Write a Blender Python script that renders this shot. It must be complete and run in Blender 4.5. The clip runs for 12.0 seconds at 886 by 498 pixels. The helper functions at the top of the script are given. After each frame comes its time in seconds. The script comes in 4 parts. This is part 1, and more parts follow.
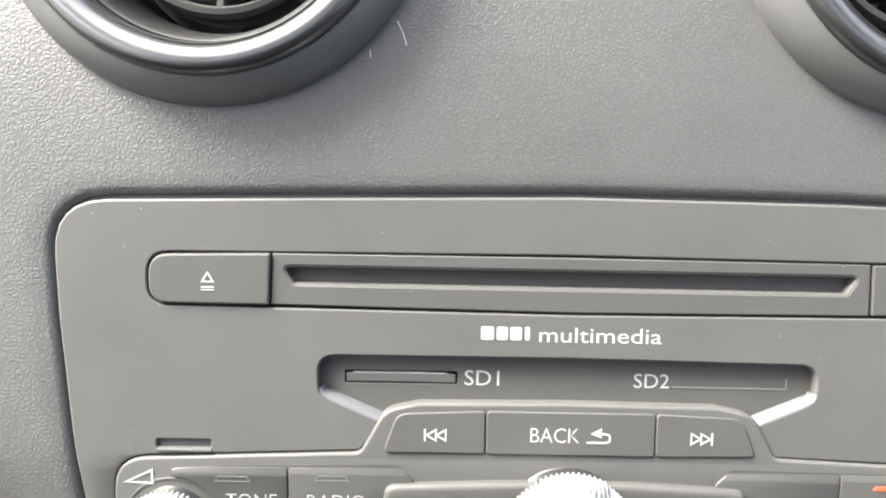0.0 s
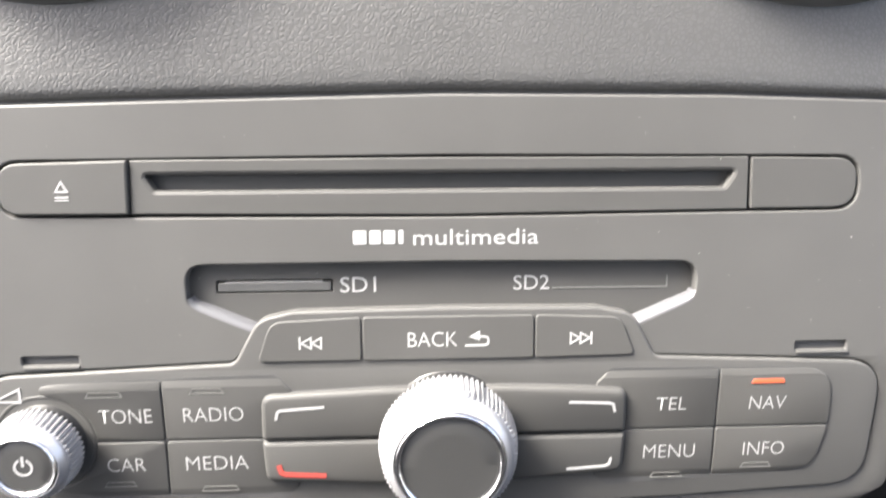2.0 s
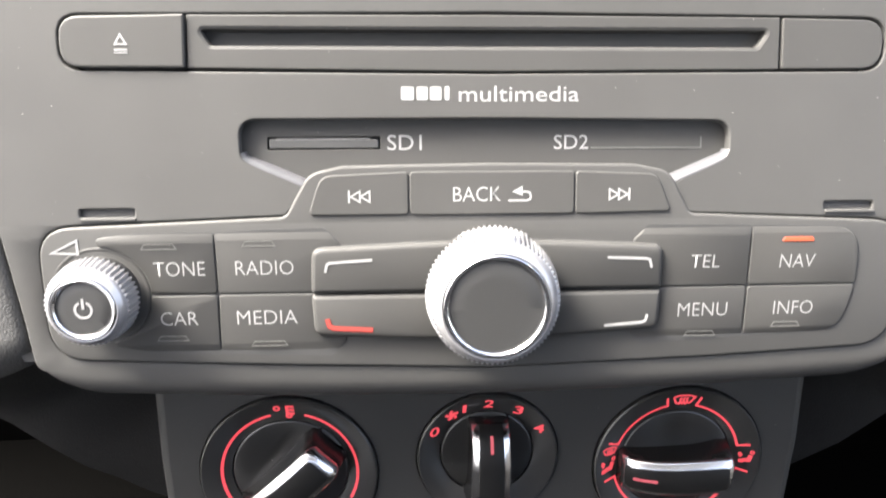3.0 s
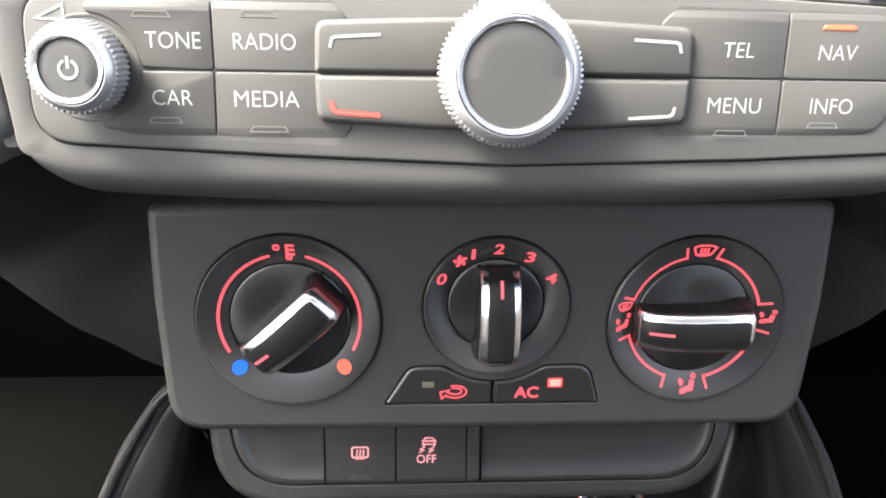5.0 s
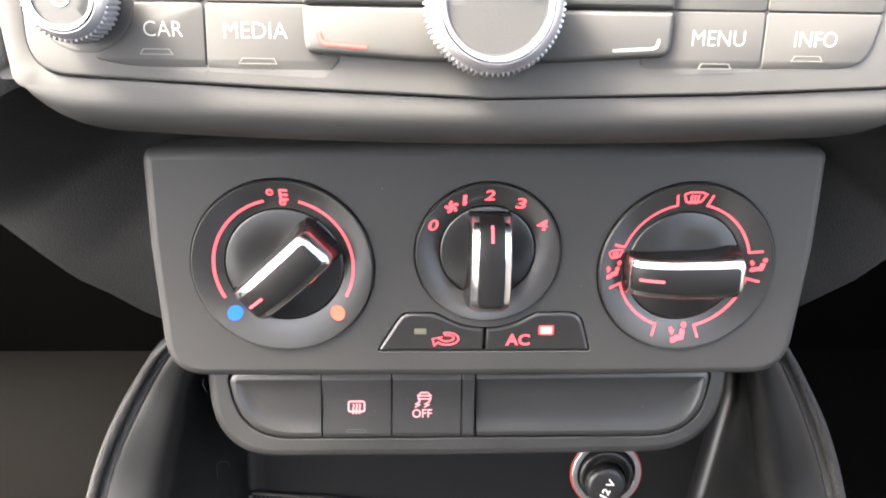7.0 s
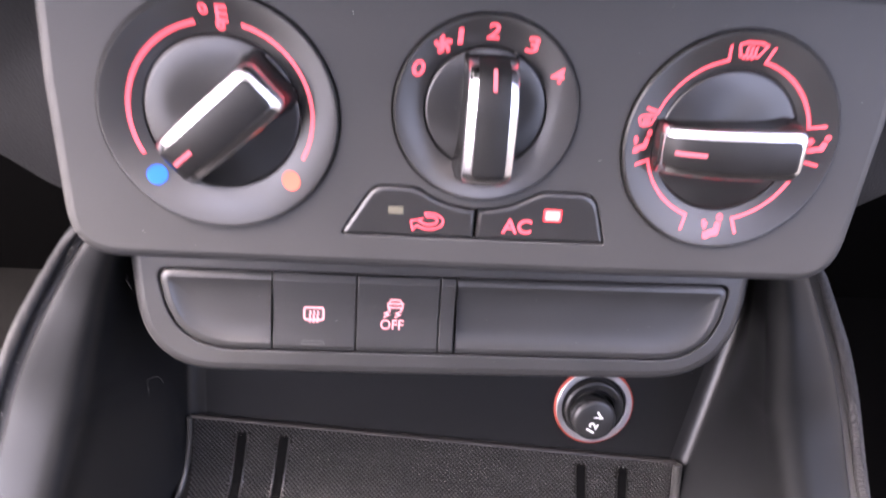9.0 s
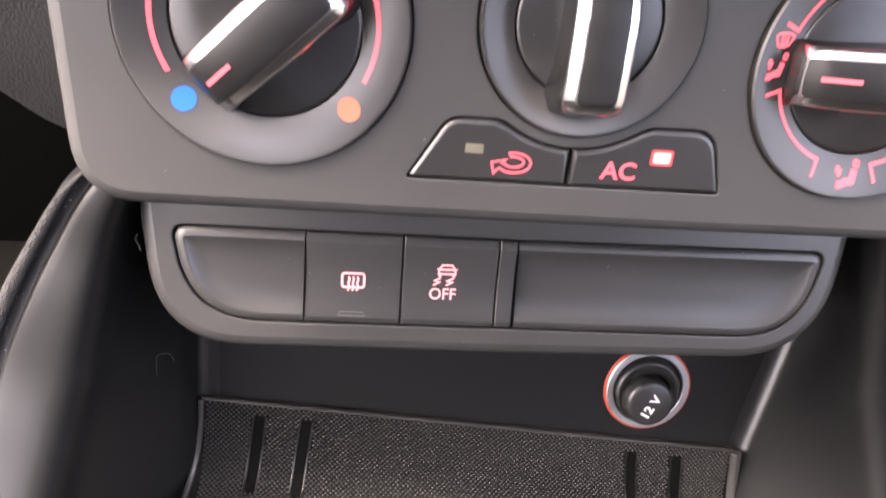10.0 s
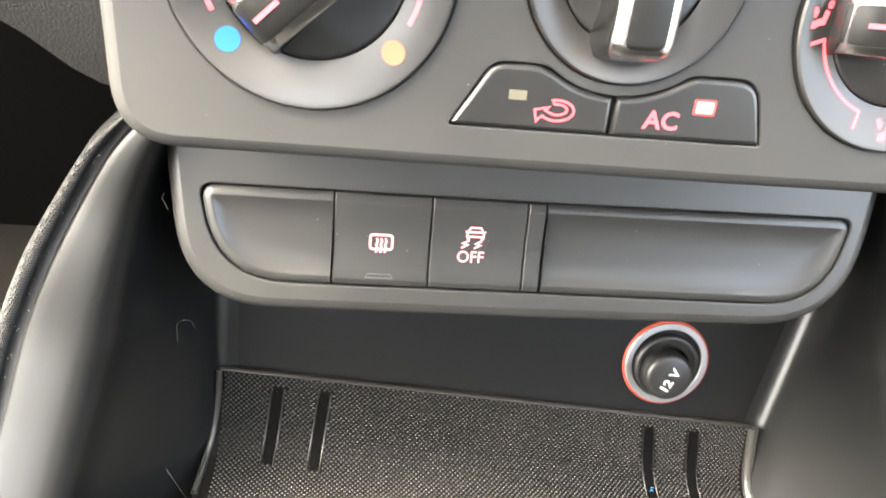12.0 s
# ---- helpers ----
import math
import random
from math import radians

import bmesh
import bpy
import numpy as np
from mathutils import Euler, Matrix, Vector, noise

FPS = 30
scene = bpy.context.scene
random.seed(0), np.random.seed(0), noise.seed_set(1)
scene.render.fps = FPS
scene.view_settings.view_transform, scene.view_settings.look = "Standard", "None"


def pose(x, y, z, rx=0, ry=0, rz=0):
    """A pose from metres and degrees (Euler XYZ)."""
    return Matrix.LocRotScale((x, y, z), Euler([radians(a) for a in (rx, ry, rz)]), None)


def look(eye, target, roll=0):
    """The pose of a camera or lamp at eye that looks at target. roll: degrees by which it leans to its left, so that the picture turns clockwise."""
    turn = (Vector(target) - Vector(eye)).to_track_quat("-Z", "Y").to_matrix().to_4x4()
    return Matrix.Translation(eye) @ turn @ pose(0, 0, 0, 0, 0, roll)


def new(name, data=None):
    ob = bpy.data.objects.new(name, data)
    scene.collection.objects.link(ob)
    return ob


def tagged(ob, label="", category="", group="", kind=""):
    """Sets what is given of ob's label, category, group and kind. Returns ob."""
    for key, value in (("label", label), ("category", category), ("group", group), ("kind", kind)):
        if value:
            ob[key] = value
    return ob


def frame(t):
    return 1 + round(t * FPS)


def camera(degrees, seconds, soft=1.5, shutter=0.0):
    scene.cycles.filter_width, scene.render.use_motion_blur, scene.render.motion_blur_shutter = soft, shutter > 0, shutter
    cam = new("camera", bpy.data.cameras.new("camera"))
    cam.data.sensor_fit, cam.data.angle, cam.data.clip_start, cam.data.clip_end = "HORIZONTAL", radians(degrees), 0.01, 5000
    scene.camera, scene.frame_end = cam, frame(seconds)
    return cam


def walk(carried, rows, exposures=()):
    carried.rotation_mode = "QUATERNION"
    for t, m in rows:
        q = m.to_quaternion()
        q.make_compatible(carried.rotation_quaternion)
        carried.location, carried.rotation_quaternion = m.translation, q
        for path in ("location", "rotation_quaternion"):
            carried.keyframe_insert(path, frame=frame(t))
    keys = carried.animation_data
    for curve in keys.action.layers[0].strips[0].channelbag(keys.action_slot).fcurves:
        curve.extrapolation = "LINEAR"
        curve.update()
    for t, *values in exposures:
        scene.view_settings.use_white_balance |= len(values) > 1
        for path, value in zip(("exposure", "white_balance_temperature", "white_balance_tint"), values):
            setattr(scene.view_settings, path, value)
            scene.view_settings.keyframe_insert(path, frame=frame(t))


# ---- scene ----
# Dash space: millimetres, x to the right, y into the dashboard, z up along the radio's face, which leans back by 25 degrees.
MM = 0.001
DASH = pose(0, 0, 0.65, -25, 0, 0)

# seconds, x, y, z in mm, pitch and yaw and roll in degrees, all in dash space
PATH = [
    (0.0, -31.1, -150.0, 45.0, -3.82, -0.83, 1.16),
    (0.5, -29.1, -149.9, 44.5, -4.92, -1.34, 1.11),
    (1.0, -18.7, -149.8, 38.1, -5.22, -1.83, 0.96),
    (1.5, 1.9, -140.9, 43.1, -6.91, -2.14, -0.25),
    (2.0, -7.6, -147.1, 33.7, -7.74, -2.70, -0.42),
    (2.5, -12.7, -151.1, 19.9, -7.68, -2.76, -0.45),
    (2.7, -18.5, -153.4, 11.3, -7.42, -3.21, -0.35),
    (4.3, -21.3, -155.3, -19.0, -8.63, -3.23, -0.52),
    (4.5, -21.0, -153.4, -25.5, -9.06, -3.06, -0.56),
    (5.0, -21.6, -151.3, -44.9, -8.24, -3.06, 0.50),
    (5.5, -19.7, -150.7, -47.4, -7.64, -2.94, 0.75),
    (6.0, -16.6, -152.1, -47.9, -8.08, -3.15, 0.57),
    (6.5, -13.5, -153.8, -51.9, -8.88, -2.72, 0.32),
    (6.7, -16.6, -155.8, -55.4, -8.83, -2.42, 0.36),
    (8.5, -16.1, -155.5, -62.0, -11.48, -2.64, 1.11),
    (8.7, -19.0, -141.5, -70.8, -11.46, -3.52, 1.53),
    (9.0, -17.8, -115.7, -87.9, -12.98, -5.16, 3.44),
    (9.2, -25.5, -108.5, -94.3, -13.29, -5.69, 3.71),
    (9.5, -33.6, -98.0, -93.8, -13.61, -5.60, 3.87),
    (9.7, -38.3, -89.7, -93.4, -13.90, -5.94, 3.65),
    (10.0, -35.5, -86.1, -103.5, -14.26, -6.31, 4.15),
    (10.5, -43.0, -86.4, -110.8, -14.25, -6.32, 4.27),
    (11.0, -43.8, -84.9, -119.1, -14.08, -6.60, 4.63),
    (11.5, -44.7, -85.3, -117.4, -14.20, -6.66, 4.76),
    (12.0, -44.6, -86.7, -114.9, -14.26, -6.79, 4.62),
]
cam = camera(66.0, 12.0, soft=1.8, shutter=0.5)


def stand(x, y, z, pitch, yaw, roll):
    return DASH @ pose(x * MM, y * MM, z * MM, 90 + pitch, 0, yaw) @ pose(0, 0, 0, 0, 0, roll)


walk(cam, [(t, stand(*p)) for t, *p in PATH], [(0, 3.42, 6600, 5), (2.7, 3.4, 6700, 9), (4.3, 3.5, 6800, 2), (5.0, 4.02, 6850, 6), (6.7, 4.75, 7050, 9), (8.5, 5.8, 7250, 9), (9.0, 5.05, 6650, 26), (9.6, 5.0, 6700, 26), (10.0, 4.95, 7350, 21), (10.5, 5.2, 7500, 11), (12, 5.65, 7650, 4)])

# ---- light: an overcast day outside the windows ----
world = bpy.data.worlds.new("sky")
scene.world = world
world.use_nodes = True
wn = world.node_tree
sky = wn.nodes.new("ShaderNodeTexSky")
sky.sky_type, sky.sun_disc = "NISHITA", False
sky.sun_elevation, sky.sun_rotation = radians(54), radians(-85)
sky.air_density, sky.dust_density, sky.ozone_density = 0.6, 6.0, 0.6
wn.nodes["Background"].inputs["Strength"].default_value = 0.15
pale = wn.nodes.new("ShaderNodeHueSaturation")
pale.inputs["Saturation"].default_value = 0.75
wn.links.new(sky.outputs[0], pale.inputs["Color"])
wn.links.new(pale.outputs[0], wn.nodes["Background"].inputs["Color"])
sun = new("sun", bpy.data.lights.new("sun", "SUN"))
sun.data.energy, sun.data.angle, sun.data.color = 2.7, radians(20), (1, 0.975, 0.93)
sun.matrix_world = look((-0.588, 0.05, 1.409), (0, 0.0, 0.6))


# ---- materials ----
def material(name, colour, rough=0.5, metal=0.0, vary=0.12, grain=0.0, grain_size=1.0, spec=0.5, emit=None, strength=0.0):
    """A surface with blotches and fine grain; sizes in mm."""
    m = bpy.data.materials.new(name)
    m.use_nodes = True
    nt = m.node_tree
    b = nt.nodes["Principled BSDF"]
    b.inputs["Roughness"].default_value, b.inputs["Metallic"].default_value = rough, metal
    b.inputs["Specular IOR Level"].default_value = spec
    co = nt.nodes.new("ShaderNodeTexCoord")
    big, fine = nt.nodes.new("ShaderNodeTexNoise"), nt.nodes.new("ShaderNodeTexNoise")
    big.inputs["Scale"].default_value, big.inputs["Detail"].default_value = 45, 5
    fine.inputs["Scale"].default_value, fine.inputs["Detail"].default_value = 1000 / grain_size, 2
    for n in (big, fine):
        nt.links.new(co.outputs["Object"], n.inputs["Vector"])
    mix = nt.nodes.new("ShaderNodeMix")
    mix.data_type = "RGBA"
    mix.inputs[6].default_value = (*[c * (1 - vary) for c in colour], 1)
    mix.inputs[7].default_value = (*[c * (1 + vary) for c in colour], 1)
    nt.links.new(big.outputs["Fac"], mix.inputs[0])
    nt.links.new(mix.outputs[2], b.inputs["Base Color"])
    rr = nt.nodes.new("ShaderNodeMapRange")
    rr.inputs[3].default_value, rr.inputs[4].default_value = max(rough - 0.06, 0.02), min(rough + 0.06, 1)
    nt.links.new(big.outputs["Fac"], rr.inputs[0])
    nt.links.new(rr.outputs[0], b.inputs["Roughness"])
    if grain:
        bump = nt.nodes.new("ShaderNodeBump")
        bump.inputs["Strength"].default_value, bump.inputs["Distance"].default_value = grain, 0.0002
        nt.links.new(fine.outputs["Fac"], bump.inputs["Height"])
        nt.links.new(bump.outputs[0], b.inputs["Normal"])
    if emit:
        b.inputs["Emission Color"].default_value, b.inputs["Emission Strength"].default_value = (*emit, 1), strength
    return m


def leather_material(name, colour, rough):
    """Soft-touch plastic with a pebbled leather grain of about a millimetre."""
    m = material(name, colour, rough, vary=0.1, spec=0.45)
    nt = m.node_tree
    b = nt.nodes["Principled BSDF"]
    co = nt.nodes.new("ShaderNodeTexCoord")
    bend = nt.nodes.new("ShaderNodeTexNoise")
    bend.inputs["Scale"].default_value = 700
    add = nt.nodes.new("ShaderNodeVectorMath")
    add.operation = "MULTIPLY_ADD"
    add.inputs[1].default_value = (0.0004, 0.0004, 0.0004)
    cell = nt.nodes.new("ShaderNodeTexVoronoi")
    cell.feature = "DISTANCE_TO_EDGE"
    cell.inputs["Scale"].default_value = 900
    low = nt.nodes.new("ShaderNodeTexNoise")
    low.inputs["Scale"].default_value, low.inputs["Detail"].default_value = 680, 3
    total = nt.nodes.new("ShaderNodeMath")
    total.operation = "MULTIPLY_ADD"
    total.inputs[1].default_value = 1.0
    bump = nt.nodes.new("ShaderNodeBump")
    bump.inputs["Strength"].default_value, bump.inputs["Distance"].default_value = 0.25, 0.0002
    nt.links.new(co.outputs["Object"], bend.inputs["Vector"])
    nt.links.new(bend.outputs["Color"], add.inputs[0])
    nt.links.new(co.outputs["Object"], add.inputs[2])
    nt.links.new(add.outputs[0], cell.inputs["Vector"])
    nt.links.new(co.outputs["Object"], low.inputs["Vector"])
    pebble = nt.nodes.new("ShaderNodeMapRange")
    pebble.interpolation_type = "SMOOTHSTEP"
    pebble.inputs[1].default_value, pebble.inputs[2].default_value = 0.0, 0.26
    nt.links.new(cell.outputs["Distance"], pebble.inputs[0])
    nt.links.new(pebble.outputs[0], total.inputs[0])
    nt.links.new(low.outputs["Fac"], total.inputs[2])
    nt.links.new(total.outputs[0], bump.inputs["Height"])
    nt.links.new(bump.outputs[0], b.inputs["Normal"])
    # the valleys of the grain are darkened, painting crease shade into the colour
    valley_shade = nt.nodes.new("ShaderNodeMapRange")
    valley_shade.inputs[3].default_value, valley_shade.inputs[4].default_value = 0.85, 1.04
    tone = nt.nodes.new("ShaderNodeVectorMath")
    tone.operation = "SCALE"
    nt.links.new(pebble.outputs[0], valley_shade.inputs[0])
    nt.links.new(b.inputs["Base Color"].links[0].from_socket, tone.inputs[0])
    nt.links.new(valley_shade.outputs[0], tone.inputs["Scale"])
    nt.links.new(tone.outputs[0], b.inputs["Base Color"])
    return m


def dotted_material(name, colour, rough, pitch, height, fold="SUBTRACT", spec=0.2):
    """Rubber or cloth with staggered rows of raised dots, pitch in mm."""
    m = material(name, colour, rough, vary=0.15, spec=spec)
    nt = m.node_tree
    b = nt.nodes["Principled BSDF"]
    co, sep = nt.nodes.new("ShaderNodeTexCoord"), nt.nodes.new("ShaderNodeSeparateXYZ")
    nt.links.new(co.outputs["Object"], sep.inputs[0])

    def math_node(kind, first, second=None):
        n = nt.nodes.new("ShaderNodeMath")
        n.operation = kind
        for i, value in enumerate((first, second)):
            if isinstance(value, (int, float)):
                n.inputs[i].default_value = value
            elif value is not None:
                nt.links.new(value, n.inputs[i])
        return n.outputs[0]

    k = 2 * math.pi / (pitch * MM)
    down = math_node(fold, sep.outputs[2], sep.outputs[1])
    waves = [math_node("SINE", math_node("MULTIPLY", axis, k * f)) for axis, f in ((sep.outputs[0], 1.0), (down, 1.15))]
    dots = math_node("MAXIMUM", math_node("MULTIPLY", *waves), 0.0)
    bump = nt.nodes.new("ShaderNodeBump")
    bump.inputs["Strength"].default_value, bump.inputs["Distance"].default_value = 1.0, height * MM
    nt.links.new(dots, bump.inputs["Height"])
    nt.links.new(bump.outputs[0], b.inputs["Normal"])
    return m


LEATHER = leather_material("grained_soft_plastic", (0.047, 0.0468, 0.0458), 0.44)
SKIN_SHADE = leather_material("shaded_soft_plastic", (0.006, 0.006, 0.0062), 0.55)
FACE = material("matte_grey_plastic", (0.046, 0.0455, 0.044), 0.52, grain=0.12, grain_size=0.35, spec=0.25)
KEY = material("key_plastic", (0.038, 0.0375, 0.036), 0.54, grain=0.12, grain_size=0.3, spec=0.25)
PANEL = material("climate_panel_plastic", (0.0255, 0.0255, 0.025), 0.54, grain=0.12, grain_size=0.35, spec=0.35)
GLOSS = material("satin_black_plastic", (0.014, 0.014, 0.014), 0.32, vary=0.05, spec=0.55)
RING = material("satin_dial_plastic", (0.02, 0.0198, 0.0193), 0.36, vary=0.06, spec=0.6)
SPUN = material("spun_black_plastic", (0.013, 0.013, 0.013), 0.3, vary=0.05, spec=0.5)
GRIP = material("gloss_black_plastic", (0.008, 0.008, 0.008), 0.24, vary=0.05, spec=0.5)
INSERT = material("grip_insert_plastic", (0.009, 0.009, 0.009), 0.46, grain=0.1, grain_size=0.4, spec=0.22)
for spun in (RING, SPUN):
    turned = spun.node_tree.nodes.new("ShaderNodeTangent")
    turned.direction_type, turned.axis = "RADIAL", "Y"
    spun.node_tree.nodes["Principled BSDF"].inputs["Anisotropic"].default_value = 0.88
    spun.node_tree.links.new(turned.outputs[0], spun.node_tree.nodes["Principled BSDF"].inputs["Tangent"])
CAP = material("knob_cap_rubber", (0.024, 0.024, 0.0235), 0.5, grain=0.15, grain_size=0.4)
VOID_SHADE = material("void_shade_black", (0.0015, 0.0015, 0.0015), 0.9, spec=0.02)
GAP = material("shadow_gap_plastic", (0.03, 0.03, 0.03), 0.7)
CHROME = material("satin_chrome", (0.72, 0.72, 0.74), 0.22, metal=1.0, vary=0.03)
MATT_CHROME = material("silver_paint", (0.36, 0.36, 0.372), 0.34, metal=0.65, vary=0.05)
BEZEL = material("satin_bezel_plastic", (0.07, 0.07, 0.0685), 0.38, grain=0.08, grain_size=0.35, spec=0.45)
VENT_SILVER = material("satin_silver", (0.13, 0.13, 0.132), 0.3, metal=0.9, vary=0.05)
WHITE = material("white_print", (0.23, 0.23, 0.228), 0.5, vary=0.03)
SHINE = material("bevel_sheen_plastic", (0.06, 0.06, 0.064), 0.36, vary=0.04)
DIM = material("unlit_lens", (0.085, 0.08, 0.058), 0.4)
GREY_PRINT = material("grey_window", (0.09, 0.09, 0.085), 0.4)
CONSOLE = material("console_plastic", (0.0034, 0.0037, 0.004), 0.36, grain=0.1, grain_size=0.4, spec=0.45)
TRAY_WALL = material("matt_shaded_tray", (0.0032, 0.0034, 0.0036), 0.52, grain=0.15, grain_size=0.5, spec=0.2)
STRIP = material("switch_strip_plastic", (0.024, 0.024, 0.0235), 0.36, grain=0.1, grain_size=0.35)
MAT = material("shaded_mat_rubber", (0.0013, 0.0012, 0.0011), 0.6, vary=0.2, spec=0.08)
STUD = material("lit_stud_rubber", (0.002, 0.0019, 0.0016), 0.36, vary=0.25, spec=0.36)
WOVEN = dotted_material("woven_trim", (0.0105, 0.0105, 0.011), 0.55, 0.95, 0.3, "SUBTRACT", 0.25)
CARPET = material("shade_dark_carpet", (0.0005, 0.00045, 0.0004), 0.95, vary=0.4, grain=0.8, grain_size=2.0, spec=0.03)
LINING = material("unseen_wall_plastic", (0.03, 0.029, 0.028), 0.75, grain=0.3, grain_size=1.0)
LINER = material("headliner_cloth", (0.6, 0.59, 0.56), 0.9, grain=0.4, grain_size=1.5)
CARD = material("memory_card_plastic", (0.045, 0.045, 0.044), 0.4)
CARD_GLINT = material("card_edge_glint", (0.14, 0.14, 0.14), 0.4)
RED = material("red_backlight", (0.25, 0.02, 0.03), 0.5, emit=(1.0, 0.1, 0.13), strength=0.085)
HOT = material("orange_red_lamp", (0.1, 0.015, 0.01), 0.5, emit=(1.0, 0.06, 0.05), strength=0.06)
HOT_CORE = material("orange_red_lamp_core", (0.06, 0.012, 0.01), 0.5, emit=(1.0, 0.17, 0.14), strength=0.09)
BLUE = material("blue_print", (0.012, 0.07, 0.45), 0.9, spec=0.05, emit=(0.03, 0.2, 1.0), strength=0.04)
ORANGE = material("orange_print", (0.3, 0.04, 0.03), 0.9, emit=(1.0, 0.17, 0.11), strength=0.075, spec=0.05)
SYMBOL = material("lit_symbol", (0.4, 0.2, 0.21), 0.6, emit=(1.0, 0.30, 0.34), strength=0.05)
LAMP = material("lit_led", (0.12, 0.01, 0.01), 0.5, emit=(1.0, 0.03, 0.045), strength=0.11)
CORE = material("lit_led_core", (0.3, 0.06, 0.06), 0.5, emit=(1.0, 0.25, 0.22), strength=0.12)
AMBER = material("amber_lamp", (0.2, 0.03, 0.01), 0.5, emit=(1.0, 0.09, 0.04), strength=0.06)
AMBER_CORE = material("amber_lamp_core", (0.06, 0.02, 0.01), 0.5, emit=(1.0, 0.24, 0.09), strength=0.1)
DUST = material("dust_fluff", (0.6, 0.58, 0.55), 0.9)
HAIR = material("fine_fibre", (0.09, 0.085, 0.08), 0.8)

# ---- building helpers ----
RADIO = DASH
CLIMATE = DASH @ pose(5.5 * MM, 50.6 * MM, -96 * MM, 9.8, 0, 0)
STRIPS = DASH @ pose(0, 103.3 * MM, 0)
CABIN = pose(0, 0, 0.65)
TRAY = CABIN @ pose(0, 50 * MM, -265 * MM, -25, 0, 0)
ORIGIN = {}
BENT = set()


def lean_back(v):
    """How far the radio's lower half leans back from its upper half, by the height on its face."""
    s = -11 - v
    return 0.0 if s <= 0 else 0.0125 * s * s if s < 4 else 0.2 + 0.1 * (s - 4)


def thing(name, base, at, label, category, kind="", group=""):
    """An Empty in the frame base, at a place in mm."""
    ob = new(name)
    ob.empty_display_size = 0.01
    ob.matrix_world = base @ Matrix.Translation(Vector(at) * MM)
    ORIGIN[ob.name] = Vector(at)
    return tagged(ob, label, category, group, kind)


def part(name, bm, mat, parent, label="", smooth=35):
    """Links a bmesh, whose mm are those of the thing's frame, as one mesh under it."""
    o = ORIGIN[parent.name]
    bent = parent.name in BENT
    if bent:
        for cut in (-11, -12.3, -13.7, -15):
            bmesh.ops.bisect_plane(bm, geom=bm.verts[:] + bm.edges[:] + bm.faces[:], dist=0.002, plane_co=(0, 0, cut), plane_no=(0, 0, 1))
        for v in bm.verts:
            v.co = (v.co.x, v.co.y + lean_back(v.co.z), v.co.z + (0.1 * v.co.y if v.co.z < -15 else 0))
    for v in bm.verts:
        v.co = (v.co - o) * MM
    bmesh.ops.recalc_face_normals(bm, faces=bm.faces)
    me = bpy.data.meshes.new(name)
    bm.to_mesh(me)
    bm.free()
    me.materials.append(mat)
    if smooth:
        me.set_sharp_from_angle(angle=radians(smooth))
        me.polygons.foreach_set("use_smooth", [smooth >= 50 or abs(p.normal.y) < 0.9998 for p in me.polygons])
    ob = new(name, me)
    ob.parent = parent
    ORIGIN[ob.name] = o
    if bent:
        BENT.add(ob.name)
    return tagged(ob, label)


def rounded(corners, n=5):
    """An outline from (u, v, radius) corners."""
    pts = []
    count = len(corners)
    for i, (u, v, r) in enumerate(corners):
        p, a, b = Vector((u, v)), Vector(corners[i - 1][:2]), Vector(corners[(i + 1) % count][:2])
        if r <= 0:
            pts.append(p)
            continue
        da, db = (a - p), (b - p)
        half = da.angle(db) / 2
        cut = min(r / max(math.tan(half), 0.05), da.length * (0.48 if corners[i - 1][2] > 0 else 0.95), db.length * (0.48 if corners[(i + 1) % count][2] > 0 else 0.95))
        s, e = p + da.normalized() * cut, p + db.normalized() * cut
        for k in range(n + 1):
            t = k / n
            pts.append(s * (1 - t) ** 2 + p * 2 * t * (1 - t) + e * t * t)
    return pts


def box2(u0, u1, v0, v1, r=1.0, n=4):
    return rounded([(u0, v0, r), (u1, v0, r), (u1, v1, r), (u0, v1, r)], n)


def disc2(u, v, r, n=48, start=0.0):
    return [Vector((u + r * math.cos(start + 2 * math.pi * k / n), v + r * math.sin(start + 2 * math.pi * k / n))) for k in range(n)]


def inset(pts, d):
    """The outline moved inwards by d."""
    area = sum(a.x * b.y - b.x * a.y for a, b in zip(pts, pts[1:] + pts[:1]))
    sign = 1 if area > 0 else -1
    out = []
    for i, p in enumerate(pts):
        a, b = pts[i - 1], pts[(i + 1) % len(pts)]
        e, g = (p - a), (b - p)
        if e.length < 1e-6 or g.length < 1e-6:
            out.append(p.copy())
            continue
        e, g = e.normalized(), g.normalized()
        n = Vector((-e.y - g.y, e.x + g.x))
        n = n.normalized() if n.length > 1e-6 else Vector((-e.y, e.x))
        cosine = max(abs(n.dot(Vector((-e.y, e.x)))), 0.5)
        out.append(p + n * (sign * d / cosine))
    # edges that turned over are drawn together to a point
    for _ in range(12):
        flips = 0
        for i in range(len(pts)):
            j = (i + 1) % len(pts)
            if (out[j] - out[i]).dot(pts[j] - pts[i]) < -1e-9:
                out[i] = out[j] = (out[i] + out[j]) / 2
                flips += 1
        if not flips:
            break
    return [p.copy() for p in out]


def ring(bm, pts, w):
    return [bm.verts.new((p[0], w, p[1])) for p in pts]


def skin(bm, a, b, closed=True):
    n = len(a)
    for i in range(n if closed else n - 1):
        j = (i + 1) % n
        bm.faces.new((a[i], a[j], b[j], b[i]))


